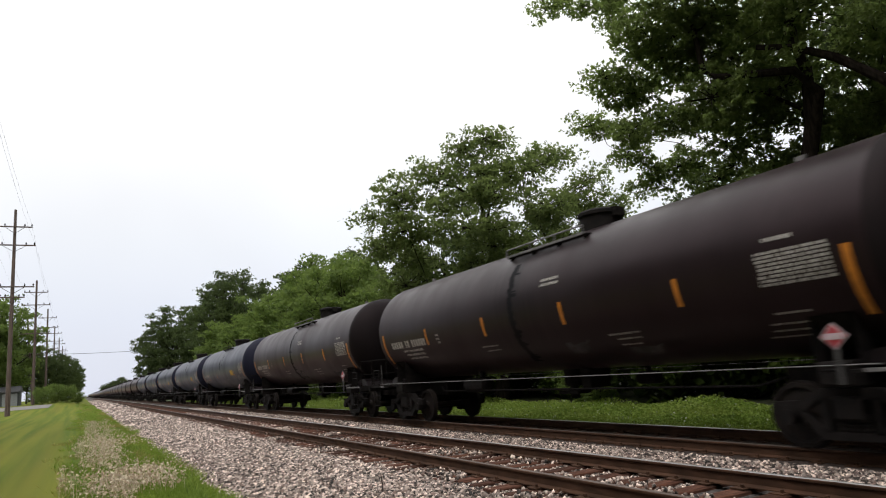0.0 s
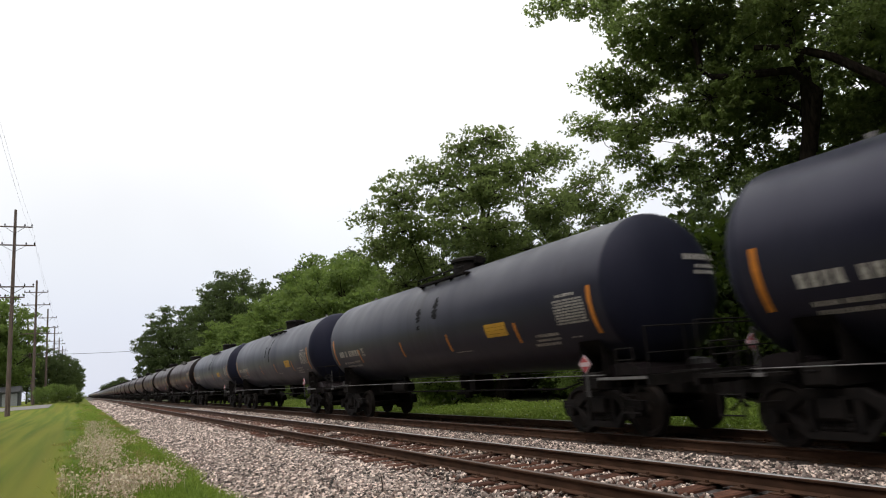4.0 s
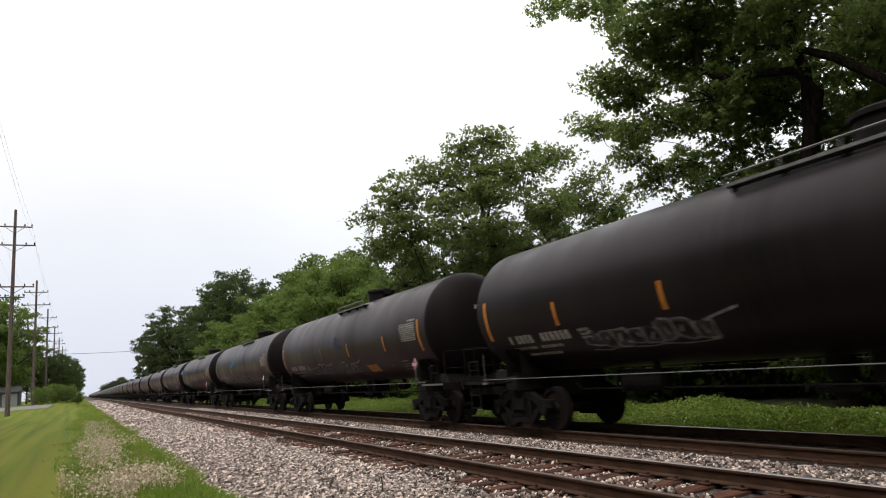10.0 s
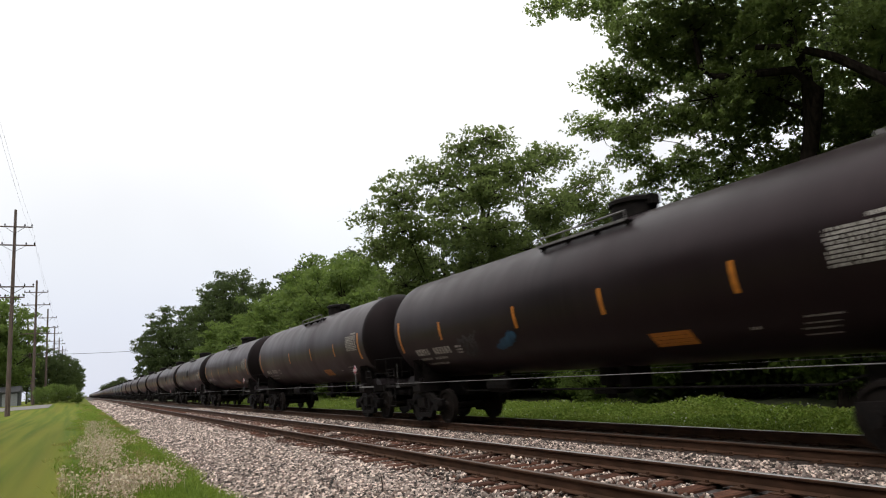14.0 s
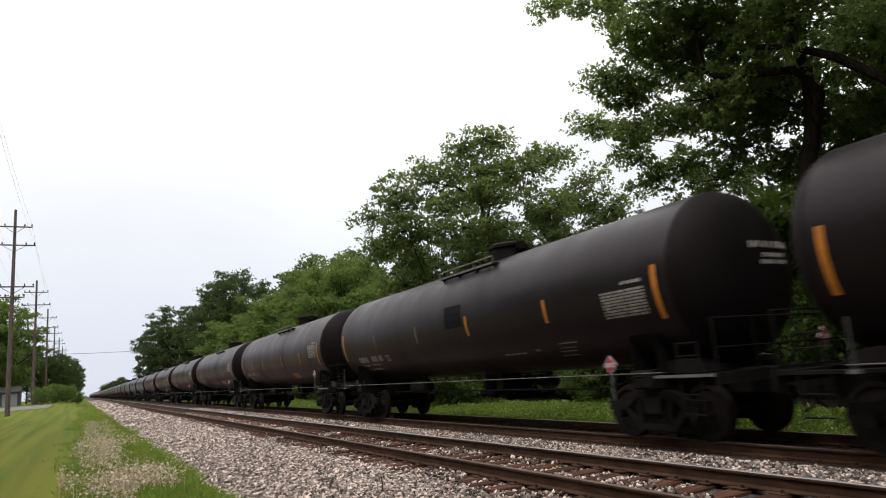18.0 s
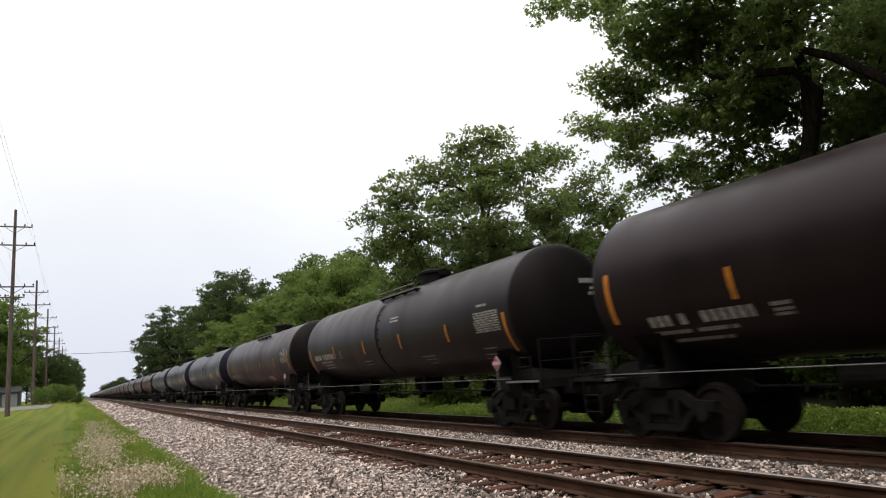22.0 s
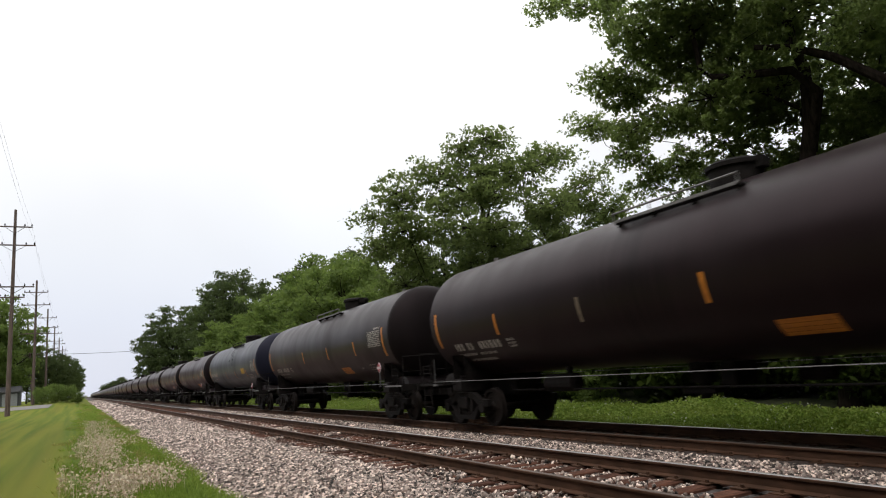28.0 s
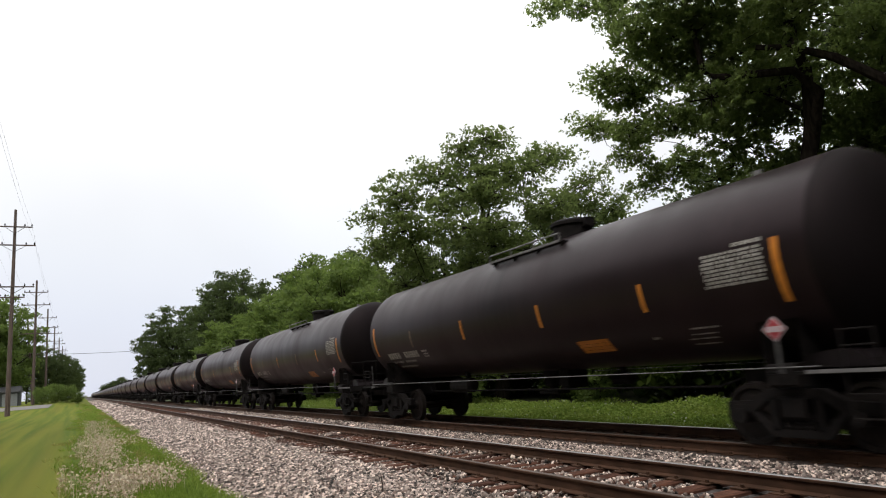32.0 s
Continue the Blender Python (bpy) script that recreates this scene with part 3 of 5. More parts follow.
def build_car(style, meshes, shared, rng, plain=False):
    """One tank car round its Empty at rail height."""
    car = tagged(new("tank_car"), style["label"], "tank car", "freight train")

    def fit_part(key, parent=car, at=(0, 0, 0), turn=0.0):
        o = new(key.replace("dark_", ""), shared[key])
        o.parent = parent
        o.location, o.rotation_euler = at, (0, 0, turn)
        return o

    body = new("tank", shared["tank_" + style["paint"]])
    body.parent = car
    stretch = 1.03 if style["family"] == "plain" else 1.0      # two cars have a longer shell
    body.scale = (1, stretch, 1)
    hatch = style["hatch"]
    housing = fit_part("manway_housing", car, (0, hatch, 0))
    platform = tagged(fit_part("top_platform", car, (0, style["walkway"], 0)), "dark steel walkway grating on brackets", kind="stuff")
    for d in (0.0, math.pi):
        fit_part("dark_platform_rail" if style["newer"] else "platform_rail", platform, (0, 0, 0), d)
        fit_part("side_handrail", car, (0, 0, 0), d)
        fit_part("stub_sill", car, (0, 0, 0), d)
        fit_part("saddle", car, (0, 0, 0), d)
        fit_part("saddle_pad", car, (0, 0, 0), d)
        fit_part("coupler", car, (0, 0, 0), d)
        end = fit_part("end_platform", car, (0, 0, 0), d)
        if not plain:
            fit_part("end_rail", end)
            fit_part("step_board", car, (0, 0, 0), d)
            for x in (-1.5, 1.5):
                fit_part("corner_ladder", end, (x, -8.1, 0))
        build_bogie(car, BOGIE_Y if d else -BOGIE_Y, meshes)
    if plain:
        return car
    fit_part("housing_cover", housing)
    for y in (-6.2, 6.2):
        fit_part("lifting_lug", car, (0, y, 0))
    fit_part("bottom_outlet")
    fit_part("corner_post")
    if style["family"] != "common":
        spill(car, style, rng)
    fit_part("brake_reservoir")
    fit_part("brake_cylinder")
    fit_part("brake_pipe")
    for k, (y, a0, a1, w) in enumerate(style["strips"]):
        part("reflective_strip", patch(Shape(), y - w / 2, y + w / 2, a0, a1), M_FADED if rng.random() < style["worn"][k] else M_ORANGE, car, "orange reflective strip")
    for y, ln, a, h in style["marks"]:
        s = Shape()
        text_bars(s, y, y + ln, a, a + h, rng)
        tagged(part("lettering_line", s, M_WHITE, car, "line of white stencilled lettering bars"), kind="stuff")
    s = Shape()
    data_block(s, style, rng)
    tagged(part("data_panel", s, M_WHITE, car, "white block of fine stencilled lines"), kind="stuff")
    s = Shape()
    dx, dz = (0.0, 0.0) if style["newer"] or style["family"] == "old" else (-0.30, -0.10)
    for z, x0, w, h in ((0.46, 0.12, 1.05, 0.11), (0.30, 0.42, 0.6, 0.07), (0.18, 0.36, 0.72, 0.07)):
        z, x0 = z + dz, x0 + dx
        x = x0
        while x < x0 + w:
            c = min(h * rng.uniform(0.5, 0.8), x0 + w - x)
            if c < 0.02:
                break
            s.add([head_point(x, z), head_point(x + c, z), head_point(x + c, z + h), head_point(x, z + h)], [(0, 1, 2, 3)])
            x += c + h * (0.22 if rng.random() < 0.85 else 0.8)
    s.v = [(x, y * stretch, z) for x, y, z in s.v]
    tagged(part("end_lettering", s, M_WHITE, car, "white lettering bars on the end head"), kind="stuff")
    if style.get("yellow"):
        y0, y1, a0, a1 = style["yellow"]
        panel = part("warning_panel", patch(Shape(), y0, y1, a0, a1), M_YELLOW if style["newer"] else M_ORANGE, car, "yellow-orange warning panel")
        s = Shape()
        for k in range(3):
            b = a0 + (a1 - a0) * (0.22 + 0.25 * k)
            text_bars(s, y0 + 0.05, y1 - 0.05, b, b + (a1 - a0) * 0.025, rng)
        for i, (x, y, z) in enumerate(s.v):
            s.v[i] = (x - 0.004, y, z)
        tagged(part("panel_lettering", s, M_UNDER, panel), kind="stuff")
    for kind, args in style.get("graffiti", ()):
        s = Shape()
        if kind in ("white", "dull"):
            squiggle(s, *args, rng)
        else:
            cloud_patch(s, *args, rng)
        tagged(part("graffiti", s, {"white": [M_SPRAY, M_FILL], "teal": M_TEAL, "navy": M_NAVY, "violet": M_VIOLET, "lime": M_LIME, "dull": [M_FILL, M_FILL]}[kind], car, kind + " spray-painted graffiti"), kind="stuff")
    if style.get("head_tag"):
        s = Shape()
        for j in range(9):
            # leaning strokes of uneven height, each with a short bar across
            x, h = -1.28 + j * 0.098, 0.24 + 0.14 * math.sin(j * 2.3)
            z, lean = 0.16 + 0.06 * math.sin(j * 1.7), 0.04 * math.sin(j * 3.1)
            s.add([head_point(x, z), head_point(x + 0.05, z + 0.02), head_point(x + 0.05 + lean, z + h), head_point(x + lean, z + h - 0.03)], [(0, 1, 2, 3)])
            y = z + h * (0.25 + 0.2 * (j % 3))
            s.add([head_point(x - 0.02, y, 0.007), head_point(x + 0.11, y + 0.03, 0.007), head_point(x + 0.11, y + 0.08, 0.007), head_point(x - 0.02, y + 0.04, 0.007)], [(0, 1, 2, 3)])
        tagged(part("graffiti", s, M_CYAN, car, "bright blue spray-painted graffiti on the end head"), kind="stuff")
    py, pz = style["placard"]
    post = fit_part("placard_post", car, (-1.56, py, 1.1 + pz - 1.72))
    fit_part("placard", post, (-0.02, 0, 0.60))
    fit_part("end_placard", car, (1.22, -8.66, 1.55))
    return car


def spill(car, style, rng):
    """Soot and spilt oil on the shell below the filling hatch."""
    s = Shape()
    if style["family"] == "old":
        # a dirty welding ring round the middle with ragged drips
        for a in range(-56, 40, 4):
            patch(s, 0.08 - rng.uniform(0, 0.08), 0.2 + rng.uniform(0, 0.06), a, a + 4, 0.003)
            if rng.random() < 0.5:
                patch(s, -0.05 - rng.uniform(0, 0.1), 0.15, a, a + rng.uniform(1, 4), 0.0035)
    elif style["family"] == "plain":
        patch(s, -1.05, -0.15, -9, 13, 0.003)
    else:
        for j in range(3):
            y, a = style["hatch"] + rng.uniform(-0.5, 0.9), rng.uniform(14, 40)
            for i in range(9):
                w, b = rng.uniform(0.04, 0.15), a - i * rng.uniform(1.0, 3.4)
                ring = [on_tank(y + rng.uniform(-0.05, 0.05) + w * math.cos(q) * rng.uniform(0.7, 1.2), b + 2.6 * math.sin(q), 0.003 + i * 0.0003) for q in (n * 0.785 for n in range(8))]
                s.add(ring, [tuple(range(8))])
    tagged(part("spill_stain", s, M_SOOT, car, "dark soot and oil stain on the shell"), kind="stuff")


def data_block(s, style, rng):
    """A square of fine stencilled rows, with a header line above."""
    y0, y1, a0, a1 = style["data"]
    n = 9
    for k in range(n):
        b = a0 + (a1 - a0) * k / n
        y = y0 + rng.uniform(0, 0.05)
        while y < y1:
            w = rng.uniform(0.035, 0.08)
            patch(s, y, min(y + w, y1), b, b + (a1 - a0) / n * 0.70)
            y += w + 0.04
    h0, h1, ha = style["header"]
    text_bars(s, h0, h1, ha - 1.1, ha + 1.1, rng)


def shared_car_meshes():
    g = {"tank_blue": tank_mesh(M_BLUE, M_BLUEEND), "tank_slate": tank_mesh(M_SLATE, M_BLUEEND), "tank_brown": tank_mesh(M_BROWN, M_SHADEDEND), "tank_black": tank_mesh(M_BLACK, M_SHADEDEND)}
    top = TANK_Z + TANK_R

    def keep(key, s, mats=M_UNDER, smooth=False):
        g[key] = s.mesh(key, mats, smooth)

    # tall round housing over the filling valves, with a domed cover and hinge
    keep("manway_housing", Shape().lathe([(top - 0.3, 0.47), (top + 0.27, 0.47), (top + 0.29, 0.44)], "z", 30), M_UNDER, True)
    s = Shape().lathe([(top + 0.26, 0.52), (top + 0.33, 0.52), (top + 0.38, 0.44), (top + 0.40, 0.15)], "z", 30)
    s.box(-0.12, 0.12, -0.60, -0.47, top + 0.16, top + 0.35)
    s.tube([(-0.2, 0.42, top + 0.1), (-0.2, 0.58, top + 0.2), (0.2, 0.58, top + 0.2), (0.2, 0.42, top + 0.1)], 0.02)
    keep("housing_cover", s, M_UNDER, True)
    # walkway gratings on both sides of the housing, on brackets
    s = Shape()
    for k in range(8):
        x = -1.02 + k * 0.075 if k < 4 else 0.795 + (k - 4) * 0.075
        s.box(x - 0.022, x + 0.022, -1.38, 1.38, top - 0.275, top - 0.245)
    for y in (-1.33, -0.45, 0.45, 1.33):
        for x in (-1, 1):
            s.box(x * 0.9 - 0.14, x * 0.9 + 0.14, y - 0.03, y + 0.03, top - 0.31, top - 0.275)
            s.box(x * 0.95 - 0.03, x * 0.95 + 0.03, y - 0.03, y + 0.03, top - 0.46, top - 0.3)
    keep("top_platform", s)
    keep("lifting_lug", Shape().box(-0.16, -0.10, -0.07, 0.07, top - 0.05, top + 0.09), M_GALV)
    s = Shape().tube([(-1.06, -1.38, top - 0.26), (-1.06, -1.38, top - 0.10), (-1.06, 1.38, top - 0.10), (-1.06, 1.38, top - 0.26)], 0.02)
    for y in (-0.45, 0.45):
        s.tube([(-1.06, y, top - 0.26), (-1.06, y, top - 0.10)], 0.014, 5)
    s.box(-1.075, -1.045, -1.38, 1.38, top - 0.285, top - 0.235)
    keep("platform_rail", s, M_GALV)
    g["dark_platform_rail"] = s.mesh("platform_rail", M_UNDER)
    keep("corner_post", Shape().tube([(-1.56, 7.52, 1.08), (-1.56, 7.52, 1.75)], 0.017).box(-1.59, -1.53, 7.45, 7.59, 1.05, 1.10, mi=1), [M_POST, M_GALV])
    keep("stub_sill", Shape().box(-0.33, 0.33, -8.75, -5.5, 0.72, 1.14, b=0.03))
    # body bolster with the curved saddle that carries the tank
    s, n, m = Shape(), 10, 11
    s.box(-1.28, 1.28, -BOGIE_Y - 0.22, -BOGIE_Y + 0.22, 0.88, 1.2, b=0.03)
    for x in (-1, 1):
        s.tube([(x * 1.2, -BOGIE_Y, 1.08), (x * 1.55, -BOGIE_Y, 1.09)], 0.02, 5)
    arc = [(math.sin(radians(-52 + 104 * k / n)) * (TANK_R + 0.015), TANK_Z - math.cos(radians(-52 + 104 * k / n)) * (TANK_R + 0.015)) for k in range(m)]
    vs = [(x, -BOGIE_Y + o, z) for o in (-0.3, 0.3) for x, z in arc] + [(x, -BOGIE_Y + o, 1.15) for o in (-0.3, 0.3) for x, z in arc]
    fs = []
    for k in range(n):
        fs += [(k, k + 1, m + k + 1, m + k), (k, k + 1, 2 * m + k + 1, 2 * m + k), (m + k, m + k + 1, 3 * m + k + 1, 3 * m + k)]
    keep("saddle", s.add(vs, fs))
    s = Shape().tube([(-1.56, -7.6, 1.16), (-1.56, 7.6, 1.16)], 0.0095)
    keep("side_handrail", s, M_GALV)
    # rounded pads where the tank ends rest on the stub sill
    s = Shape()
    for x0, x1 in ((-1.0, 1.0),):
        s.prism([(-8.0, 1.12), (-7.95, 1.22), (-7.8, 1.32), (-7.55, 1.36), (-7.25, 1.33), (-7.05, 1.24), (-7.0, 1.12)], x0, x1)
    keep("saddle_pad", s, M_BLACK)
    s = Shape()
    for y in (-0.21, 0.21):
        s.tube([(0, y, 0.45), (0, y, 1.62)], 0.017, 5)
    for z in (0.5, 0.8, 1.1, 1.4, 1.6):
        s.tube([(0, -0.21, z), (0, 0.21, z)], 0.013, 5)
    keep("corner_ladder", s)
    s = Shape().lathe([(0.62, 0.12), (0.9, 0.12), (0.9, 0.22), (1.28, 0.24)], "z", 14)
    s.box(-0.2, 0.2, -0.35, 0.35, 0.72, 0.8)
    keep("bottom_outlet", s.box(-0.3, 0.3, -0.9, -0.6, 0.85, 1.3, b=0.03))
    s = Shape().lathe([(2.9, 0.1), (2.95, 0.2), (3.9, 0.2), (3.95, 0.1)], "y", 14, (-0.5, 0, 1.0))
    keep("brake_reservoir", s.box(-0.56, -0.44, 3.1, 3.2, 1.1, 1.7))
    s = Shape().lathe([(-2.2, 0.08), (-2.15, 0.13), (-1.6, 0.13), (-1.55, 0.06)], "y", 12, (0.45, 0, 1.0))
    keep("brake_cylinder", s.box(0.4, 0.5, -1.95, -1.85, 1.1, 1.7))
    keep("brake_pipe", Shape().tube([(-0.45, -5.6, 0.98), (-0.6, -5.2, 0.86), (-0.6, 5.2, 0.86), (-0.45, 5.6, 0.98)], 0.022))
    s = Shape().box(-0.10, 0.10, -9.0, -8.7, 0.80, 0.98, b=0.03)
    s.prism([(-9.16, 0.72), (-8.95, 0.70), (-8.9, 1.04), (-9.16, 1.02)], -0.17, 0.13)
    keep("coupler", s.tube([(0.25, -8.75, 0.82), (0.3, -8.95, 0.55), (0.28, -9.1, 0.45)], 0.025))
    s = Shape().box(-1.5, 1.5, -8.62, -8.36, 1.06, 1.12)
    s.box(-1.52, -1.25, -8.62, -7.2, 1.055, 1.10)
    s.box(1.25, 1.52, -8.62, -7.2, 1.055, 1.10)
    keep("end_platform", s.box(-1.55, 1.55, -8.68, -8.62, 0.95, 1.13))
    # bright worn edge of the running board at the corner
    keep("step_board", Shape().box(-1.56, -1.52, -8.62, -7.4, 1.07, 1.115), M_GALV)
    s = Shape().tube([(-1.45, -8.6, 1.1), (-1.45, -8.6, 1.95), (1.45, -8.6, 1.95), (1.45, -8.6, 1.1)], 0.018)
    s.tube([(-1.45, -8.6, 1.5), (1.45, -8.6, 1.5)], 0.014)
    s.tube([(-0.5, -8.6, 1.1), (-0.5, -8.6, 1.95)], 0.014)
    keep("end_rail", s.tube([(0.6, -8.6, 1.1), (0.6, -8.6, 1.95)], 0.014))
    keep("placard_post", Shape().box(-0.012, 0.012, -0.03, 0.03, 0.0, 0.72), M_POST)
    for key, flat in (("placard", "x"), ("end_placard", "y")):
        s = Shape()
        for rr, lift, mi in ((0.175, 0.0, 0), (0.150, 0.006, 1)):
            ring = [(0, -rr), (rr, 0), (0, rr), (-rr, 0)]
            both = [(-lift, 0.015 - lift)[e] for e in (0, 1)]
            s.add([((o, a, b) if flat == "x" else (a, o, b)) for o in both for a, b in ring],
                  [(0, 1, 2, 3), (7, 6, 5, 4), (0, 4, 5, 1), (1, 5, 6, 2), (2, 6, 7, 3), (3, 7, 4, 0)], mi)
        if flat == "x":
            s.box(-0.012, -0.008, -0.12, 0.12, -0.04, 0.04, mi=2)
        else:
            s.box(-0.12, 0.12, -0.012, -0.008, -0.04, 0.04, mi=2)
        keep(key, s, [M_PLACARD, M_RED, M_PLACARD])
    return g


PAINTS = {
    "slate": "dusty slate-black railway tank car with orange strips",
    "blue": "blue-black tank car with a clean shell on four-wheel bogies",
    "brown": "brown-black dusty tank car with a dark grimy underside",
    "black": "matt black tank car with a stained shell",
}
PLAN = {2: "blue", 3: "blue", 4: "blue", 5: "blue", 6: "blue", 9: "black", 11: "black", 16: "black", 17: "black", 19: "black", 21: "black", 23: "slate", 24: "slate",
        25: "slate", 27: "black", 28: "slate"}
GRAFFITI = {
    7: [("white", (1.4, 3.9, -46, -27))],
    8: [("lime", (-5.8, -6.7, -38, -29))],
    9: [("white", (1.2, 4.2, -48, -27)), ("white", (-3.95, -3.6, -49, -38))],
    10: [("white", (1.4, 3.9, -46, -29)), ("white", (-1.7, 0.2, -48, -29)), ("violet", (-0.5, 0.0, -10, 7))],
    11: [("white", (1.6, 4.3, -49, -24)), ("white", (-2.5, -0.2, -49, -28)), ("teal", (2.3, 1.05, -10, 19))],
    12: [("white", (1.4, 3.9, -45, -21))],
    13: [("navy", (2.2, 1.5, -36, -20)), ("dull", (3.2, 4.0, -40, -16))],
    0: [("dull", (-3.6, -2.9, -58, -48)), ("dull", (-1.9, -1.3, -50, -38))],
    1: [("dull", (-5.4, -4.7, -55, -44)), ("dull", (-0.9, 0.4, -52, -34))],
}
# where the four middle strips of a shell sit
SPACING = [(-4.58, -1.6, 1.68, 4.7), (-4.56, -1.92, 1.92, 4.8), (-4.6, -1.25, 1.85, 4.85), (-4.6, -1.45, 2.3, 4.85), (-4.5, -1.25, 1.65, 4.75), (-4.5, -1.6, 1.25, 4.8), (-4.58, -1.5, 1.5, 4.5)]
SPACED = {7: 0, 8: 1, 9: 1, 10: 2, 11: 3, 12: 1, 13: 5, 14: 0, 15: 1, 16: 4, 17: 4, 18: 3, 19: 4, 20: 1, 22: 0, 26: 6, 27: 0, 29: 1, 30: 0}


def car_style(k, rng):
    """Marks of one car by its family: slate shells, old white-lettered ones, two plain ones, and the common brown kind."""
    paint = PLAN.get(k) or "brown"
    family = "slate" if paint in ("blue", "slate") else "old" if k in (-1, 0, 1, 21) else "plain" if k in (16, 17) else "common"
    st = {"paint": paint, "label": PAINTS[paint], "family": family, "newer": family == "slate", "yellow": None}
    if family == "slate":
        mid = [(y, -33, -14, 0.085) for y in (-4.7, -1.5, 1.45, 4.95)]
        st["strips"] = [(7.38, -33, 4, 0.11), *mid, (-7.33, -33, 4, 0.11)]
        st["marks"] = [(6.2, 0.7, -22, 8), (5.0, 1.0, -22, 8), (4.5, 0.22, -24, 3), (4.5, 0.22, -20, 3), (4.5, 0.22, -16, 3), (5.85, 0.95, -33, 3), (5.2, 0.5, -32, 3),
                       (5.85, 0.9, -38.5, 3), (5.2, 0.5, -38.5, 3), (-2.5, 0.85, -35.5, 1.2), (-6.08, 0.75, -30, 2.6), (-6.08, 0.8, -34, 2.0), (-6.0, 0.85, -38.5, 2.6),
                       (-6.75, 0.3, -34, 1.2)]
        st["data"], st["header"] = (-7.15, -6.2, -22, -2), (-6.9, -6.3, 0.5)
        st["yellow"] = (-4.35, -3.45, -24, -11.5)
    elif family == "old":
        mid = [(y, -22, -4, 0.09) for y in (-4.6, -1.6, 1.4, 4.45)]
        st["strips"] = [(7.4, -41, -3, 0.11), *mid, (-7.4, -41, -3, 0.11)]
        st["marks"] = [(6.1, 0.85, -21.5, 8), (4.6, 1.3, -21.5, 8), (3.75, 0.12, -14, 2), (3.75, 0.12, -18, 2), (3.75, 0.12, -22, 2), (4.9, 1.3, -27, 2.5), (4.9, 1.2, -32, 2.5), (4.9, 1.1, -37, 2.5),
                       (-1.6, 0.6, 15, 2.2), (-1.6, 0.6, 11, 2.2), (-3.45, 0.8, -36, 1.6), (-3.4, 0.6, -40.5, 1.4), (-3.3, 0.5, -46, 1.4), (1.1, 0.7, -33, 1.4), (1.1, 0.6, -38, 1.4),
                       (-6.65, 0.55, -35, 1.4), (-6.55, 0.6, -42, 1.4), (-6.5, 0.6, -47, 1.4), (-6.4, 0.6, -52, 1.4)]
        st["data"], st["header"] = (-7.2, -6.1, -18, 1.5), (-6.7, -6.25, 7.0)
    else:
        low = (-19, 0) if k in (7, 13, 14, 16, 17) else (-22, -3)
        spacing = SPACING[SPACED[k]] if k in SPACED else SPACING[rng.randrange(4)]
        mid = [(y, *low, 0.085) for y in spacing]
        st["strips"] = [(7.7 if family == "plain" else 7.4, -28, 8, 0.11), *mid, (-7.6 if family == "plain" else -7.2, -28, 8, 0.11)]
        st["marks"] = [(5.87, 0.85, -34, 8), (4.6, 0.95, -34, 8), (4.0, 0.3, -29, 2.5), (4.0, 0.3, -32.5, 2), (4.0, 0.3, -35.5, 2), (5.9, 0.85, -40.5, 3), (5.0, 0.75, -40.5, 3),
                       (5.2, 1.15, -48, 3)]
        d = 0.8 if family == "plain" else 0.0
        st["marks"] += [(-5.85 + d, 0.55, -38.5, 1.3), (-5.75 + d, 0.5, -43, 1.0), (-5.7 + d, 0.55, -47, 1.3), (-5.65 + d, 0.5, -52, 1.3), (-4.55 + d, 0.16, -43.5, 2.2)]
        if family == "plain":
            st["marks"].append((-3.2, 0.9, -45, 1.8))
            st["data"], st["header"] = (-7.35, -6.25, -23, -3.5), (-7.3, -6.8, 0.2)
        else:
            st["data"], st["header"] = (-7.0, -5.95, -14, 6.5), (-7.0, -6.5, 8.6)
            st["yellow"] = None if k == 11 else (-3.3, -2.4, -51, -38)
    st["hatch"] = -0.6 if family == "slate" else -1.5 if family == "old" else -1.3
    st["walkway"] = -0.7
    st["head_tag"] = k == 13
    st["placard"] = {"slate": (-7.12, 1.39), "old": (-7.1, 1.54), "plain": (-6.4, 1.35), "common": (-7.06, 1.70)}[family]
    st["worn"] = (0.1, 0.1, 0.1, 0.1, 0.1, 0.0) if family == "slate" else (0.0, 0.0, 0.0, 0.0, 0.2, 0.0) if family == "old" else (0.0, 0.05, 0.2, 0.35, 0.7, 0.0)
    if k in (8, 20):
        st["worn"] = (0.0,) * 6
    if k in (26, 29):
        st["worn"] = (0.0, 0.0, 0.0, 1.0, 0.0, 0.0)
    st["graffiti"] = GRAFFITI.get(k, ())
    return st


CARS = []


def build_train():
    rng = random.Random(11)
    meshes, shared = bogie_meshes(), shared_car_meshes()
    for k in range(-1, 76):
        car = build_car(car_style(k, rng), meshes, shared, rng, plain=k > 42)
        CARS.append((k, car))


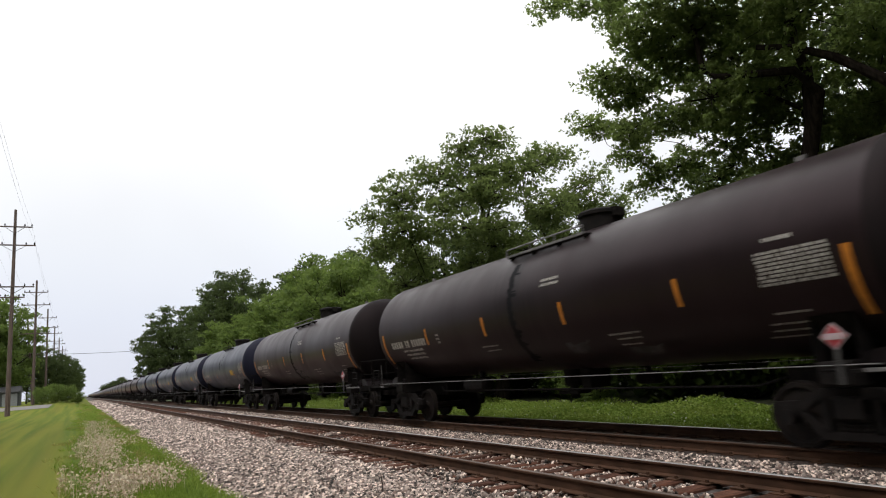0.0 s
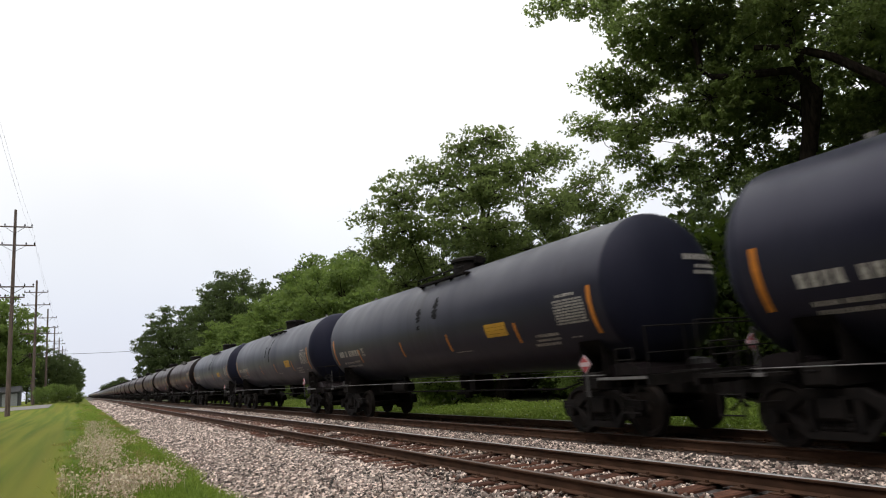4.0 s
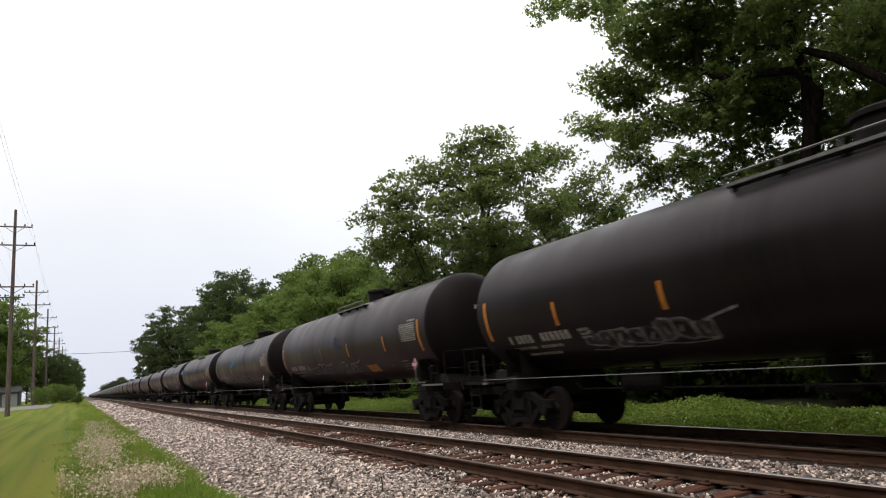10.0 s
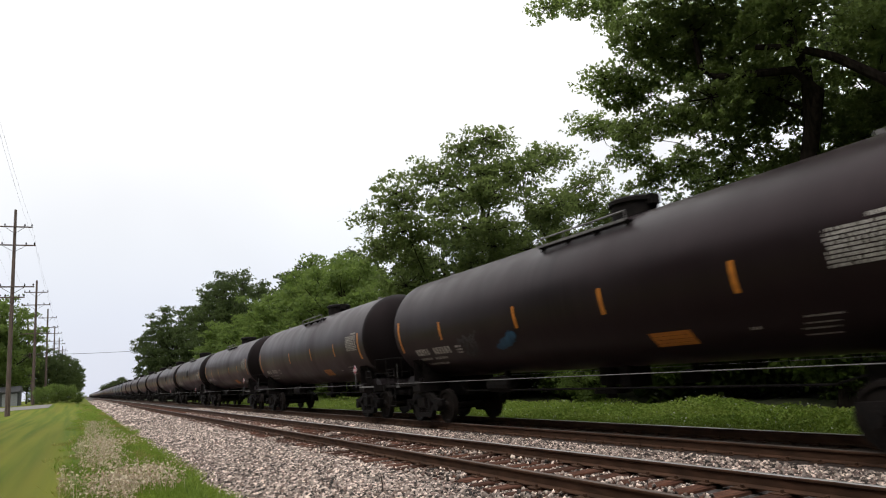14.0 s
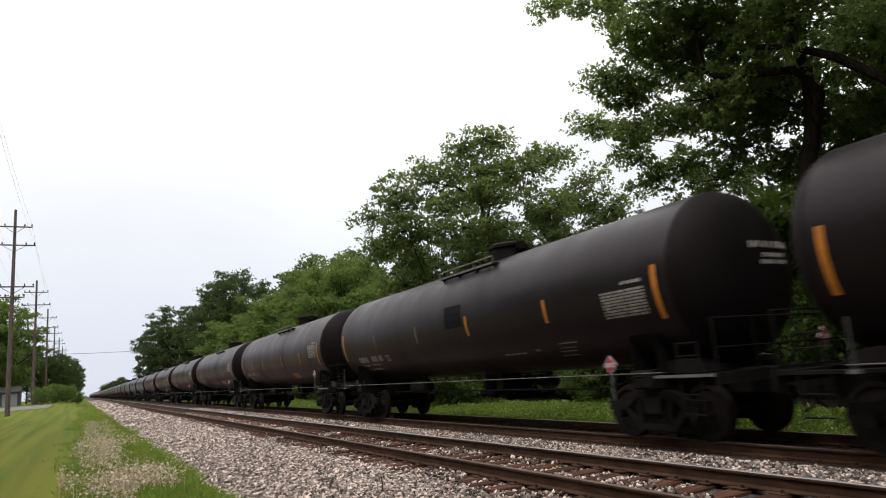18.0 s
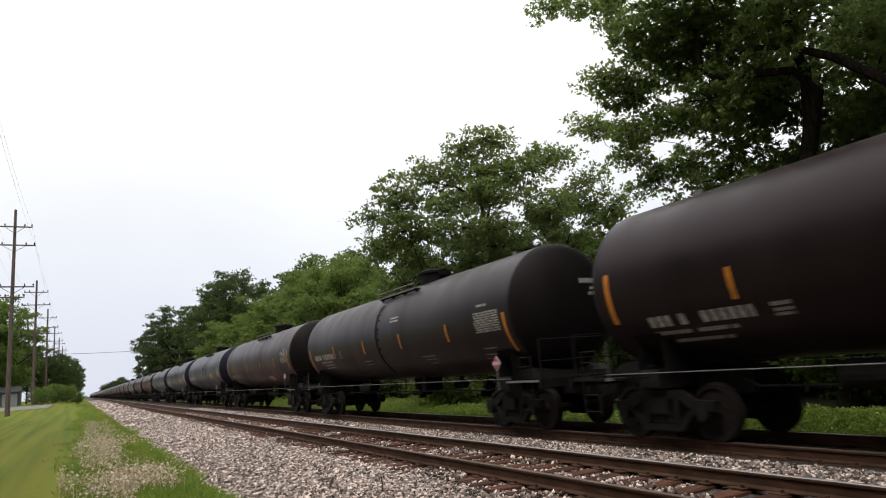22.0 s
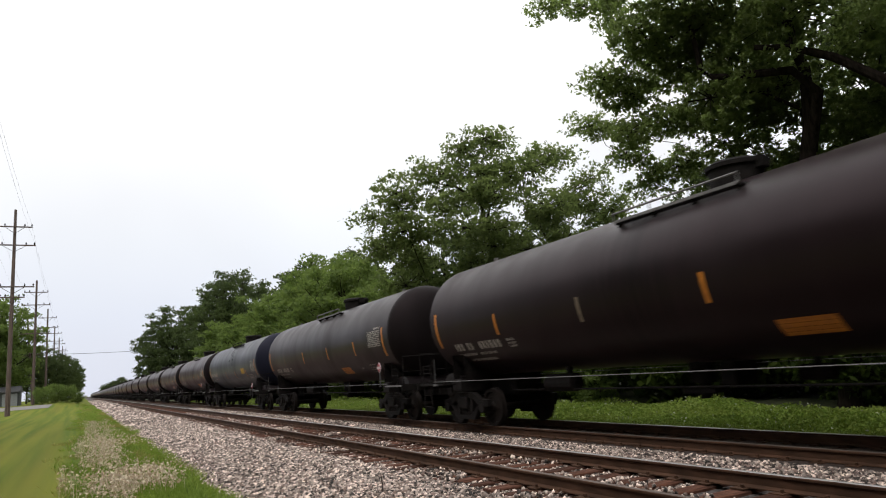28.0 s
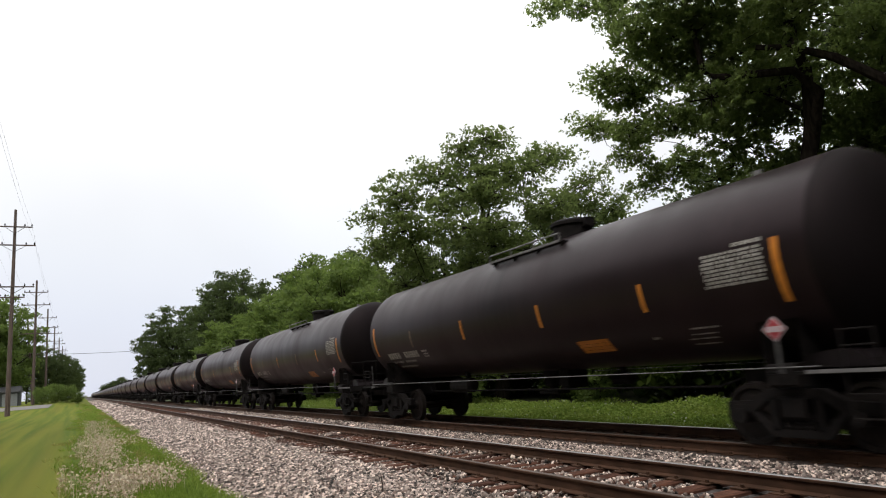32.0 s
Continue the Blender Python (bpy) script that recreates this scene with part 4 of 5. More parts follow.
# ---- poles and wires ----
def build_pole(x, y, top, arms, rng, lean=0.0):
    pole = tagged(new("utility_pole"), "tall brown wooden utility pole with several crossarms", "utility pole", "utility poles along the railway")
    z0 = ground_height(x, y) - 0.3
    pole.matrix_basis = pose(x, y, z0, 0, lean, 0)
    h = top - z0
    s = Shape().tube([(0, 0, h * k / 5) for k in range(6)], 0.26, 10, r2=0.14)
    part("pole_shaft", s, M_POLE, pole, smooth=True)
    for d, half in arms:
        a = Shape().box(-half, half, -0.22, -0.10, h - d - 0.07, h - d + 0.07)
        arm = part("crossarm", a, M_POLE, pole)
        for e in (-0.95, -0.55, 0.55, 0.95):
            a = Shape().lathe([(0, 0.03), (0.08, 0.07), (0.16, 0.09), (0.24, 0.05), (0.3, 0.03)], "z", 8, (e * half, -0.16, h - d + 0.07))
            part("insulator", a, M_UNDER, arm)
        b = Shape()
        for e in (-1, 1):
            b.tube([(e * half * 0.55, -0.16, h - d - 0.05), (0, -0.2, h - d - 0.8)], 0.025, 5)
        part("brace", b, M_UNDER, arm)
    return pole


def wire(name, a, b, sag, r, label):
    pts = []
    for k in range(17):
        t = k / 16
        p = Vector(a).lerp(Vector(b), t)
        pts.append((p.x, p.y, p.z - 4 * sag * t * (1 - t)))
    ob = part(name, Shape().tube(pts, r, 5), M_CABLE)
    tagged(ob, label, "cable", "overhead wires")
    return ob


def build_poles():
    rng = random.Random(4)
    ARMS = [(2.05, 1.75), (4.2, 2.1), (9.0, 2.1), (10.2, 1.2)]
    px, tops = -7.2, []
    for k, y in enumerate((88, 130, 172, 214, 256, 298, 340, 385)):
        build_pole(px, y, 23.2 if k == 0 else 21.4, ARMS if k == 0 else ARMS[:3], rng)
        tops.append((px, y, 23.2 if k == 0 else 21.4))
    build_pole(px - 1.0, 150, 19, ARMS[1:3], rng, lean=-5)
    spans = [(px, 44, 23.2), (px, 0, 23.2)]
    line = list(reversed(spans)) + tops
    for a, b in zip(line, line[1:]):
        for d, e in ((1.75, -1.65), (1.75, 1.65), (3.9, -2.0), (3.9, 2.0)):
            wire("overhead_wire", (a[0] + e, a[1], a[2] - d), (b[0] + e, b[1], b[2] - d), 0.5, 0.006, "thin black overhead wire strung between poles")
    wire("crossing_cable", (-9, 200, 12.9), (26, 200, 13.1), 0.4, 0.05, "black cable slung across the railway between poles")


# ---- trees ----
def tree_meshes(seed, height, radius, leaves, leaf, mat, bare=0.35, flat=0.6, lobes=34, trunk=0.4, pad=(0.13, 0.22), low=-0.45):
    """Meshes of one broadleaf tree: trunk with limbs, and a crown of small leaves round its twigs."""
    rng, nr = random.Random(seed), np.random.default_rng(seed)
    wood, tips = Shape(), []
    fork, mid_z, half = height * bare, height * 0.56, height * 0.44
    lead = [(0, 0, -0.3), (0.1 * rng.uniform(-1, 1), 0, fork * 0.6), (0.25 * rng.uniform(-1, 1), 0.25 * rng.uniform(-1, 1), fork * 1.1),
            (0.4 * rng.uniform(-1, 1), 0.4 * rng.uniform(-1, 1), height * 0.6), (0.5 * rng.uniform(-1, 1), 0.5 * rng.uniform(-1, 1), height * 0.84)]
    wood.tube(lead, trunk, 10, r2=trunk * 0.18)
    for k in range(lobes):
        # limb ends spread evenly over a rounded dome, with an uneven reach
        ang, sz = k * 2.39996 + rng.uniform(-0.25, 0.25), low + (0.98 - low) * (k + 0.5) / lobes
        flatr, far = math.sqrt(max(0.02, 1 - sz * sz)), rng.uniform(0.72, 1.0)
        tip = Vector((math.cos(ang) * flatr * radius * far, math.sin(ang) * flatr * radius * far, mid_z + half * sz * (0.88 + 0.12 * far)))
        bz = fork + (min(tip.z, height * 0.8) - fork) * rng.uniform(0.25, 0.6) if tip.z > fork else fork * 0.95
        base = Vector((0, 0, bz))
        mid = base.lerp(tip, 0.5) + Vector((rng.uniform(-0.5, 0.5), rng.uniform(-0.5, 0.5), rng.uniform(-0.1, 0.7))) * radius * 0.12
        wood.tube([base, base.lerp(mid, 0.5) + Vector((0, 0, 0.1)), mid, mid.lerp(tip, 0.6), tip], trunk * rng.uniform(0.12, 0.26), 6, r2=0.022, cap=False)
        size = radius * rng.uniform(*pad)
        tips.append((tip, size))
        for j in range(5):
            t = rng.uniform(-0.2, 1.0)
            q = mid.lerp(tip, t) + Vector((rng.gauss(0, 1), rng.gauss(0, 1), rng.gauss(0.05, 0.7))) * radius * 0.16
            start = mid.lerp(tip, max(0.0, t - 0.3))
            if (q - start).length < radius * 0.5:
                wood.tube([start, q], 0.028, 5, r2=0.010, cap=False)
            tips.append((q, size * rng.uniform(0.55, 0.95)))
    weight = np.array([s ** 2 for _, s in tips])
    pick = nr.choice(len(tips), leaves, p=weight / weight.sum())
    cen = np.array([tuple(p) for p, _ in tips])[pick]
    siz = np.array([s for _, s in tips])[pick]
    # leaves sit in small sprays on the upper side of flat pads of foliage
    n = len(tips) * 26
    spray = nr.normal(size=(n, 3))
    spray /= np.linalg.norm(spray, axis=1)[:, None]
    spray *= (nr.uniform(0.05, 1, n) ** 0.5)[:, None]
    spray[:, 2] = spray[:, 2] * flat * 0.75 + 0.12 * (1 - (spray[:, 0] ** 2 + spray[:, 1] ** 2))
    off = spray[pick * 26 + nr.integers(0, 26, leaves)] * siz[:, None] + nr.normal(size=(leaves, 3)) * np.array([0.17, 0.17, 0.10]) * (0.6 + leaf * 3)
    crown = quads("crown", cen + off, leaf, mat, nr, flat=0.0)
    return wood.mesh("trunk", M_BARK, smooth=True), crown


def limb_tree(seed, trunk, fork, top, tips, leaves, leaf, mat, boughs=(), lift=0.35):
    """Meshes of an old broadleaf tree: a trunk, limbs that fork towards the given tips (x, y, z, spread), and leaves in clumps round their twigs."""
    rng, nr = random.Random(seed), np.random.default_rng(seed)
    wood, nodes, pads = Shape(), [], []
    stem = [Vector((0.22 * math.sin(k * 1.3), 0.22 * math.cos(k * 1.7) - 0.22, -0.4 + (top + 0.4) * k / 9)) for k in range(10)]
    wood.tube(stem, trunk, 12, r2=trunk * 0.12)
    for k in range(40):
        q = k / 39 * 9
        i = min(8, int(q))
        p = stem[i].lerp(stem[i + 1], q - i)
        if p.z > fork:
            nodes.append((p, trunk * (1 - 0.85 * q / 9)))
    for path, r in boughs:
        pts = [Vector(p) for p in path]
        wood.tube(pts, r, 8, r2=r * 0.4, cap=False)
        nodes += [(p, r * (1 - 0.6 * i / len(pts))) for i, p in enumerate(pts)]
    for x, y, z, r in sorted(tips, key=lambda q: math.hypot(q[0], q[1]) + 0.3 * abs(q[2] - fork)):
        tip = Vector((x, y, z))
        base, br = min(nodes, key=lambda n: (n[0] - tip).length + 1.2 * max(0, n[0].z - tip.z + lift * math.hypot(tip.x - n[0].x, tip.y - n[0].y)))
        span = (tip - base).length
        r0 = min(br * 0.7, 0.022 * span + 0.035)
        wob = [Vector((rng.gauss(0, 1), rng.gauss(0, 1), rng.gauss(0.4, 0.6))) * span * 0.06 for _ in range(3)]
        pts = [base, base.lerp(tip, 0.22) + wob[0] * 0.6, base.lerp(tip, 0.48) + wob[1], base.lerp(tip, 0.74) + wob[2], tip]
        wood.tube(pts, r0, 7, r2=0.02, cap=False)
        for i in range(1, 4):
            nodes.append((pts[i], r0 * (1 - 0.22 * i)))
        clumps = [(tip, r), (pts[3] + Vector((rng.gauss(0, 0.4), rng.gauss(0, 0.4), 0.2)) * r, r * 0.85)]
        if span > 2.6:
            clumps.append((pts[2] + Vector((rng.gauss(0, 0.5), rng.gauss(0, 0.5), 0.5)) * r, r * 0.75))
        for c, cr in clumps:
            turn = rng.uniform(0, 6.28)
            for j in range(15):
                sz = 1 - 2 * (j + 0.5) / 15
                fl, ang, reach = math.sqrt(1 - sz * sz), turn + j * 2.39996, rng.uniform(0.45, 1.12)
                d = Vector((math.cos(ang) * fl, math.sin(ang) * fl, sz * 0.62)) * cr * reach
                p = c + d
                wood.tube([c, c + d * 0.55 + Vector((0, 0, 0.08 * cr)), p], 0.020, 4, r2=0.007, cap=False)
                pads.append((p, cr * rng.uniform(0.20, 0.38)))
    weight = np.array([q ** 2 for _, q in pads])
    pick = nr.choice(len(pads), leaves, p=weight / weight.sum())
    cen, siz = np.array([tuple(p) for p, _ in pads])[pick], np.array([q for _, q in pads])[pick]
    n = len(pads) * 14
    spray = nr.normal(size=(n, 3)) * 0.72
    spray[:, 2] *= 0.5
    off = spray[pick * 14 + nr.integers(0, 14, leaves)] * siz[:, None] + nr.normal(size=(leaves, 3)) * np.array([1, 1, 0.7]) * leaf * 0.8
    return wood.mesh("trunk", M_BARK, smooth=True), quads("crown", cen + off, leaf, mat, nr, flat=-0.5)


def place_tree(meshes, x, y, turn, scale, label, group, name="tree"):
    t = tagged(new(name), label, "tree", group)
    t.location, t.rotation_euler, t.scale = (x, y, ground_height(x, y)), (0, 0, turn), (scale, scale, scale)
    for n, me in zip(("trunk", "crown"), meshes):
        o = new(n, me)
        o.parent = t
    return t


SWAY = []


def build_trees():
    oak = limb_tree(4, 0.42, 3.4, 12.6,
                    [(0.7, -0.4, 14.3, 1.3), (-1.3, -0.3, 13.6, 1.1), (-3.3, -0.3, 12.1, 1.4), (-5.3, -0.2, 11.0, 1.4), (-6.1, 1.5, 10.1, 1.0), (-5.1, -0.9, 9.1, 1.4),
                     (-5.1, 3.3, 8.8, 1.1), (-2.8, 4.2, 8.1, 1.4), (3.7, -2.4, 13.0, 1.2), (1.0, -3.0, 11.9, 1.4), (5.8, -2.5, 11.9, 1.2), (7.3, -2.3, 10.2, 1.3),
                     (1.2, -4.3, 9.7, 1.4), (1.6, 2.5, 12.2, 1.4), (-2.7, -2.4, 8.8, 1.6), (3.1, 2.2, 9.4, 1.5), (3.3, -3.3, 8.2, 1.4), (0.0, -1.2, 12.4, 1.3),
                     (-0.5, 3.9, 11.4, 1.4), (-4.4, 1.2, 6.4, 1.6), (4.8, -0.6, 6.4, 1.6), (-1.0, -2.6, 10.6, 1.2), (0.6, -3.0, 7.6, 1.5), (-1.6, -1.2, 7.0, 1.5)], 54000, 0.112, M_OAK)
    boughs = [([(0, -0.1, 3.6), (0.3, -2.4, 5.0), (-0.1, -3.8, 6.8), (-0.6, -2.9, 8.6), (-1.1, -2.0, 9.6), (-1.6, -1.2, 10.2), (-2.1, -0.4, 10.5)], 0.21),
              ([(0.1, -0.2, 7.6), (-0.4, -1.0, 9.1), (-0.8, -0.6, 9.9), (-1.9, 1.2, 10.3), (-2.1, 1.5, 10.6), (-2.1, 1.6, 12.0), (-2.2, 1.7, 13.0)], 0.17),
              ([(0.1, -0.2, 7.9), (0.1, -0.1, 9.0), (-0.4, 0.7, 9.8), (-1.4, 2.2, 10.4)], 0.09)]
    big = limb_tree(7, 0.40, 4.6, 15.5,
                    [(-3.3, 7.2, 15.7, 0.7), (-2.9, 5.6, 15.0, 0.8), (-2.5, 4.2, 13.7, 0.8), (-2.8, 2.8, 12.1, 1.1), (-3.7, 4.2, 11.3, 0.8), (-2.6, 4.3, 10.8, 1.0), (-2.6, 6.3, 10.5, 0.7),
                     (-3.4, 3.7, 9.2, 0.9), (-1.1, 3.7, 11.9, 1.3), (-1.3, 2.1, 12.7, 1.5), (-1.1, 3.8, 9.9, 1.1), (-2.4, 1.1, 9.5, 1.4), (0.8, 1.6, 12.4, 1.5)]
                    + [(3.0, -0.5, 8.0, 1.7), (3.5, -2.6, 8.2, 1.7), (2.6, -1.2, 10.0, 1.5), (0.2, 2.0, 10.4, 1.4), (0.9, 2.2, 9.6, 1.2), (0.0, 1.9, 11.6, 1.4), (-1.3, 6.0, 9.3, 0.7), (0.4, 5.1, 8.8, 0.9), (-0.2, 6.1, 8.3, 0.8), (0.3, 3.4, 7.8, 0.9), (-1.1, 1.9, 8.4, 0.8), (-1.6, -1.3, 11.0, 1.5),
                       (0.8, 0.7, 10.2, 1.5), (0.6, 0.9, 7.5, 1.1), (3.6, 0.4, 8.6, 1.6), (2.1, -1.6, 11.1, 1.3), (4.0, -1.2, 9.2, 1.5), (3.4, -3.6, 10.4, 1.8)]
                    # unseen clumps high on the near side, added to shade the leaves below
                    + [(-4.6 + 0.5 * (k % 2), 1.4 - 1.5 * k, 14.6 + 0.8 * (k % 3), 1.9) for k in range(5)]
                    + [(3.0 * math.cos(k * 1.05 + 2.0), 3.0 * math.sin(k * 1.05 + 2.0) - 1.5, 12.5 + 1.3 * (k % 3), 1.8) for k in range(6)]
                    + [(2.6 + 2.0 * math.sin(k * 2.2), -2.0 - 2.2 * k, 8.5 + 1.6 * (k % 3), 1.7) for k in range(4)], 255000, 0.083, M_OAKDARK, boughs, lift=0.2)
    light = tree_meshes(9, 11.0, 4.6, 26000, 0.16, M_LIGHTLEAF, bare=0.14, lobes=34, low=-0.85, pad=(0.15, 0.25), trunk=0.2)
    dark = tree_meshes(12, 18.0, 6.2, 30000, 0.20, M_FARDARK, bare=0.12, lobes=40, low=-0.8, pad=(0.15, 0.24), trunk=0.35)
    bush = tree_meshes(15, 5.0, 3.0, 9000, 0.13, M_LIGHTLEAF, bare=0.08, lobes=30, trunk=0.1, low=-1.0, pad=(0.2, 0.32))
    side = "trees along the railway"
    place_tree(oak, 19.3, 30.1, 0.0, 1.0, "open-crowned green oak tree beside the railway", side, "oak_tree")
    SWAY.append(place_tree(big, 19.2, 11.6, 0.0, 1.0, "large dark green oak overhanging the railway", side, "oak_tree"))
    for x, y, turn, k in ((28, 21, 2, 0.6), (30, 8, 4, 0.85), (27.6, 10.4, 1.0, 0.92), (28, 34, 1, 0.7), (24, 2, 3, 0.9)):
        place_tree(dark, x, y, turn, k, "dark leafy tree in the wood behind the tracks", side)
    for x, y, turn, k in ((19, 52, 0, 1.05), (21, 60, 2, 1.22), (18.5, 70, 4, 1.0), (18, 82, 1, 0.95), (17.5, 95, 5, 0.95), (20, 46, 3, 0.8), (23, 75, 2.6, 1.2)):
        place_tree(light, x, y, turn, k, "fresh light green young tree at the wood's edge", side)
    for x, y, turn, k in ((22, 112, 0, 1.15), (24, 126, 2, 1.2), (22, 145, 1, 1.05), (18.0, 160, 3, 1.15), (17.5, 190, 4, 1.05), (20, 215, 5, 0.62),
                          (27, 90, 1, 1.0), (28, 70, 3, 0.9), (29, 52, 5, 0.85)):
        place_tree(dark, x, y, turn, k, "dark green broadleaf tree in the wood beside the tracks", side)
    for k in range(10):
        place_tree(dark, 19 + 2 * math.sin(k * 2.1), 420 + k * 36, k, 0.62 + 0.06 * math.sin(k * 1.9), "distant dark green tree beside the tracks", side)
    for k in range(16):
        place_tree(bush, 19 + 3.5 * math.sin(k * 1.7), 6 + k * 7.5, k * 1.3, 0.7 + 0.25 * math.sin(k * 2.7), "dense green shrub at the wood's edge", side, "shrub")
    shrub = tree_meshes(17, 5.5, 3.4, 11000, 0.17, M_SHRUB, bare=0.06, lobes=34, trunk=0.1, low=-1.1, pad=(0.2, 0.34))
    for k in range(72):
        place_tree(shrub, 23.0 + 3.2 * math.sin(k * 2.3), -24 + k * 2.7, k * 1.9, 1.0 + 0.3 * math.sin(k * 1.3), "dark dense undergrowth shrub in the wood", side, "shrub")
    for k in range(36):
        place_tree(shrub, 31 + 2.5 * math.sin(k * 1.7), -10 + k * 4.4, k * 2.9, 1.45 + 0.3 * math.sin(k * 2.3), "dark dense undergrowth shrub in the wood", side, "shrub")
    # mostly unseen trees past the camera and the lawn, added to keep sky light off the train
    place_tree(big, 18.6, 1.5, 2.2, 1.0, "large dark green oak overhanging the railway", side, "oak_tree")
    for k in range(8):
        place_tree(dark, 16.8 + 1.5 * math.sin(k * 2.0), -7 - k * 8.0, k * 1.7, 1.25, "tall unseen tree added by the tracks to block sky light", side)
        place_tree(dark, -13.0 + 1.5 * math.sin(k * 1.3), -12 - k * 8.0, k * 1.3, 1.15, "tall unseen tree added by the tracks to block sky light", side)
    # this row is unseen too, added to darken the car ends
    for k in range(9):
        place_tree(dark, 21 + 2.5 * math.sin(k * 2.0), 1 - k * 8.5, k * 1.1, 0.95, "dark leafy tree in the wood behind the tracks", side)
    for k in range(26):
        place_tree(dark, -18.5 + 2 * math.sin(k * 1.9), -75 + k * 5.2, k * 0.9, 1.1 + 0.1 * math.sin(k * 3.1), "unseen tree added behind the lawn to block low sky light", "trees beyond the lawn")
    left = "trees beyond the lawn"
    for x, y, turn, k in ((-14.0, 142, 0, 1.7), (-18, 136, 2, 1.7)):
        place_tree(light, x, y, turn, k, "green leafy tree beyond the lawn", left)
    for x, y, turn, k in ((-11.5, 185, 1, 0.70), (-8.0, 190, 2, 0.72), (-5.8, 200, 3, 0.66), (-4.6, 232, 4, 0.74), (-4.2, 275, 5, 0.78), (-4.2, 330, 0, 0.8), (-4.5, 400, 1, 0.85),
                          (-5, 480, 2, 0.9), (-15, 170, 4, 0.9)):
        place_tree(dark, x, y, turn, k, "dull green tree in a row beyond the lawn", left)
    for x, y, k in ((-5.6, 126, 0.55), (-4.0, 130, 0.62), (-2.4, 132, 0.58), (-0.8, 136, 0.42), (-7.0, 134, 0.5)):
        place_tree(bush, x, y, x, k, "rounded bright green hedge shrub by the driveway", left, "shrub")


# ---- house and driveway beyond the lawn ----
def build_house():
    house = tagged(new("garage"), "small grey-sided garage half hidden by shrubs", "garage")
    house.location = (-12.3, 135, 0.75)
    part("wall", Shape().box(-5.0, 3.0, -3, 3, 0, 2.3), M_SIDING, house)
    part("roof", Shape().prism([(-3.4, 2.22), (3.4, 2.22), (3.4, 2.4), (0, 3.3), (-3.4, 2.4)], -5.3, 3.2), M_ROOF, house)
    part("garage_door", Shape().box(0.7, 2.8, -3.06, -3.0, 0.02, 2.05), M_DOOR, house, "pale grey garage door")
    xs, ys = [-40 + k * 2.0 for k in range(19)], [106, 109, 112, 115, 118, 121]
    vs = [(x, y, ground_height(x, y) + 0.05) for y in ys for x in xs]
    w = len(xs)
    fs = [(j * w + i, j * w + i + 1, (j + 1) * w + i + 1, (j + 1) * w + i) for j in range(len(ys) - 1) for i in range(w - 1)]
    tagged(new("driveway", raw_mesh("driveway", vs, fs, M_DRIVE)), "pale grey gravel driveway across the lawn", "driveway", kind="structure")


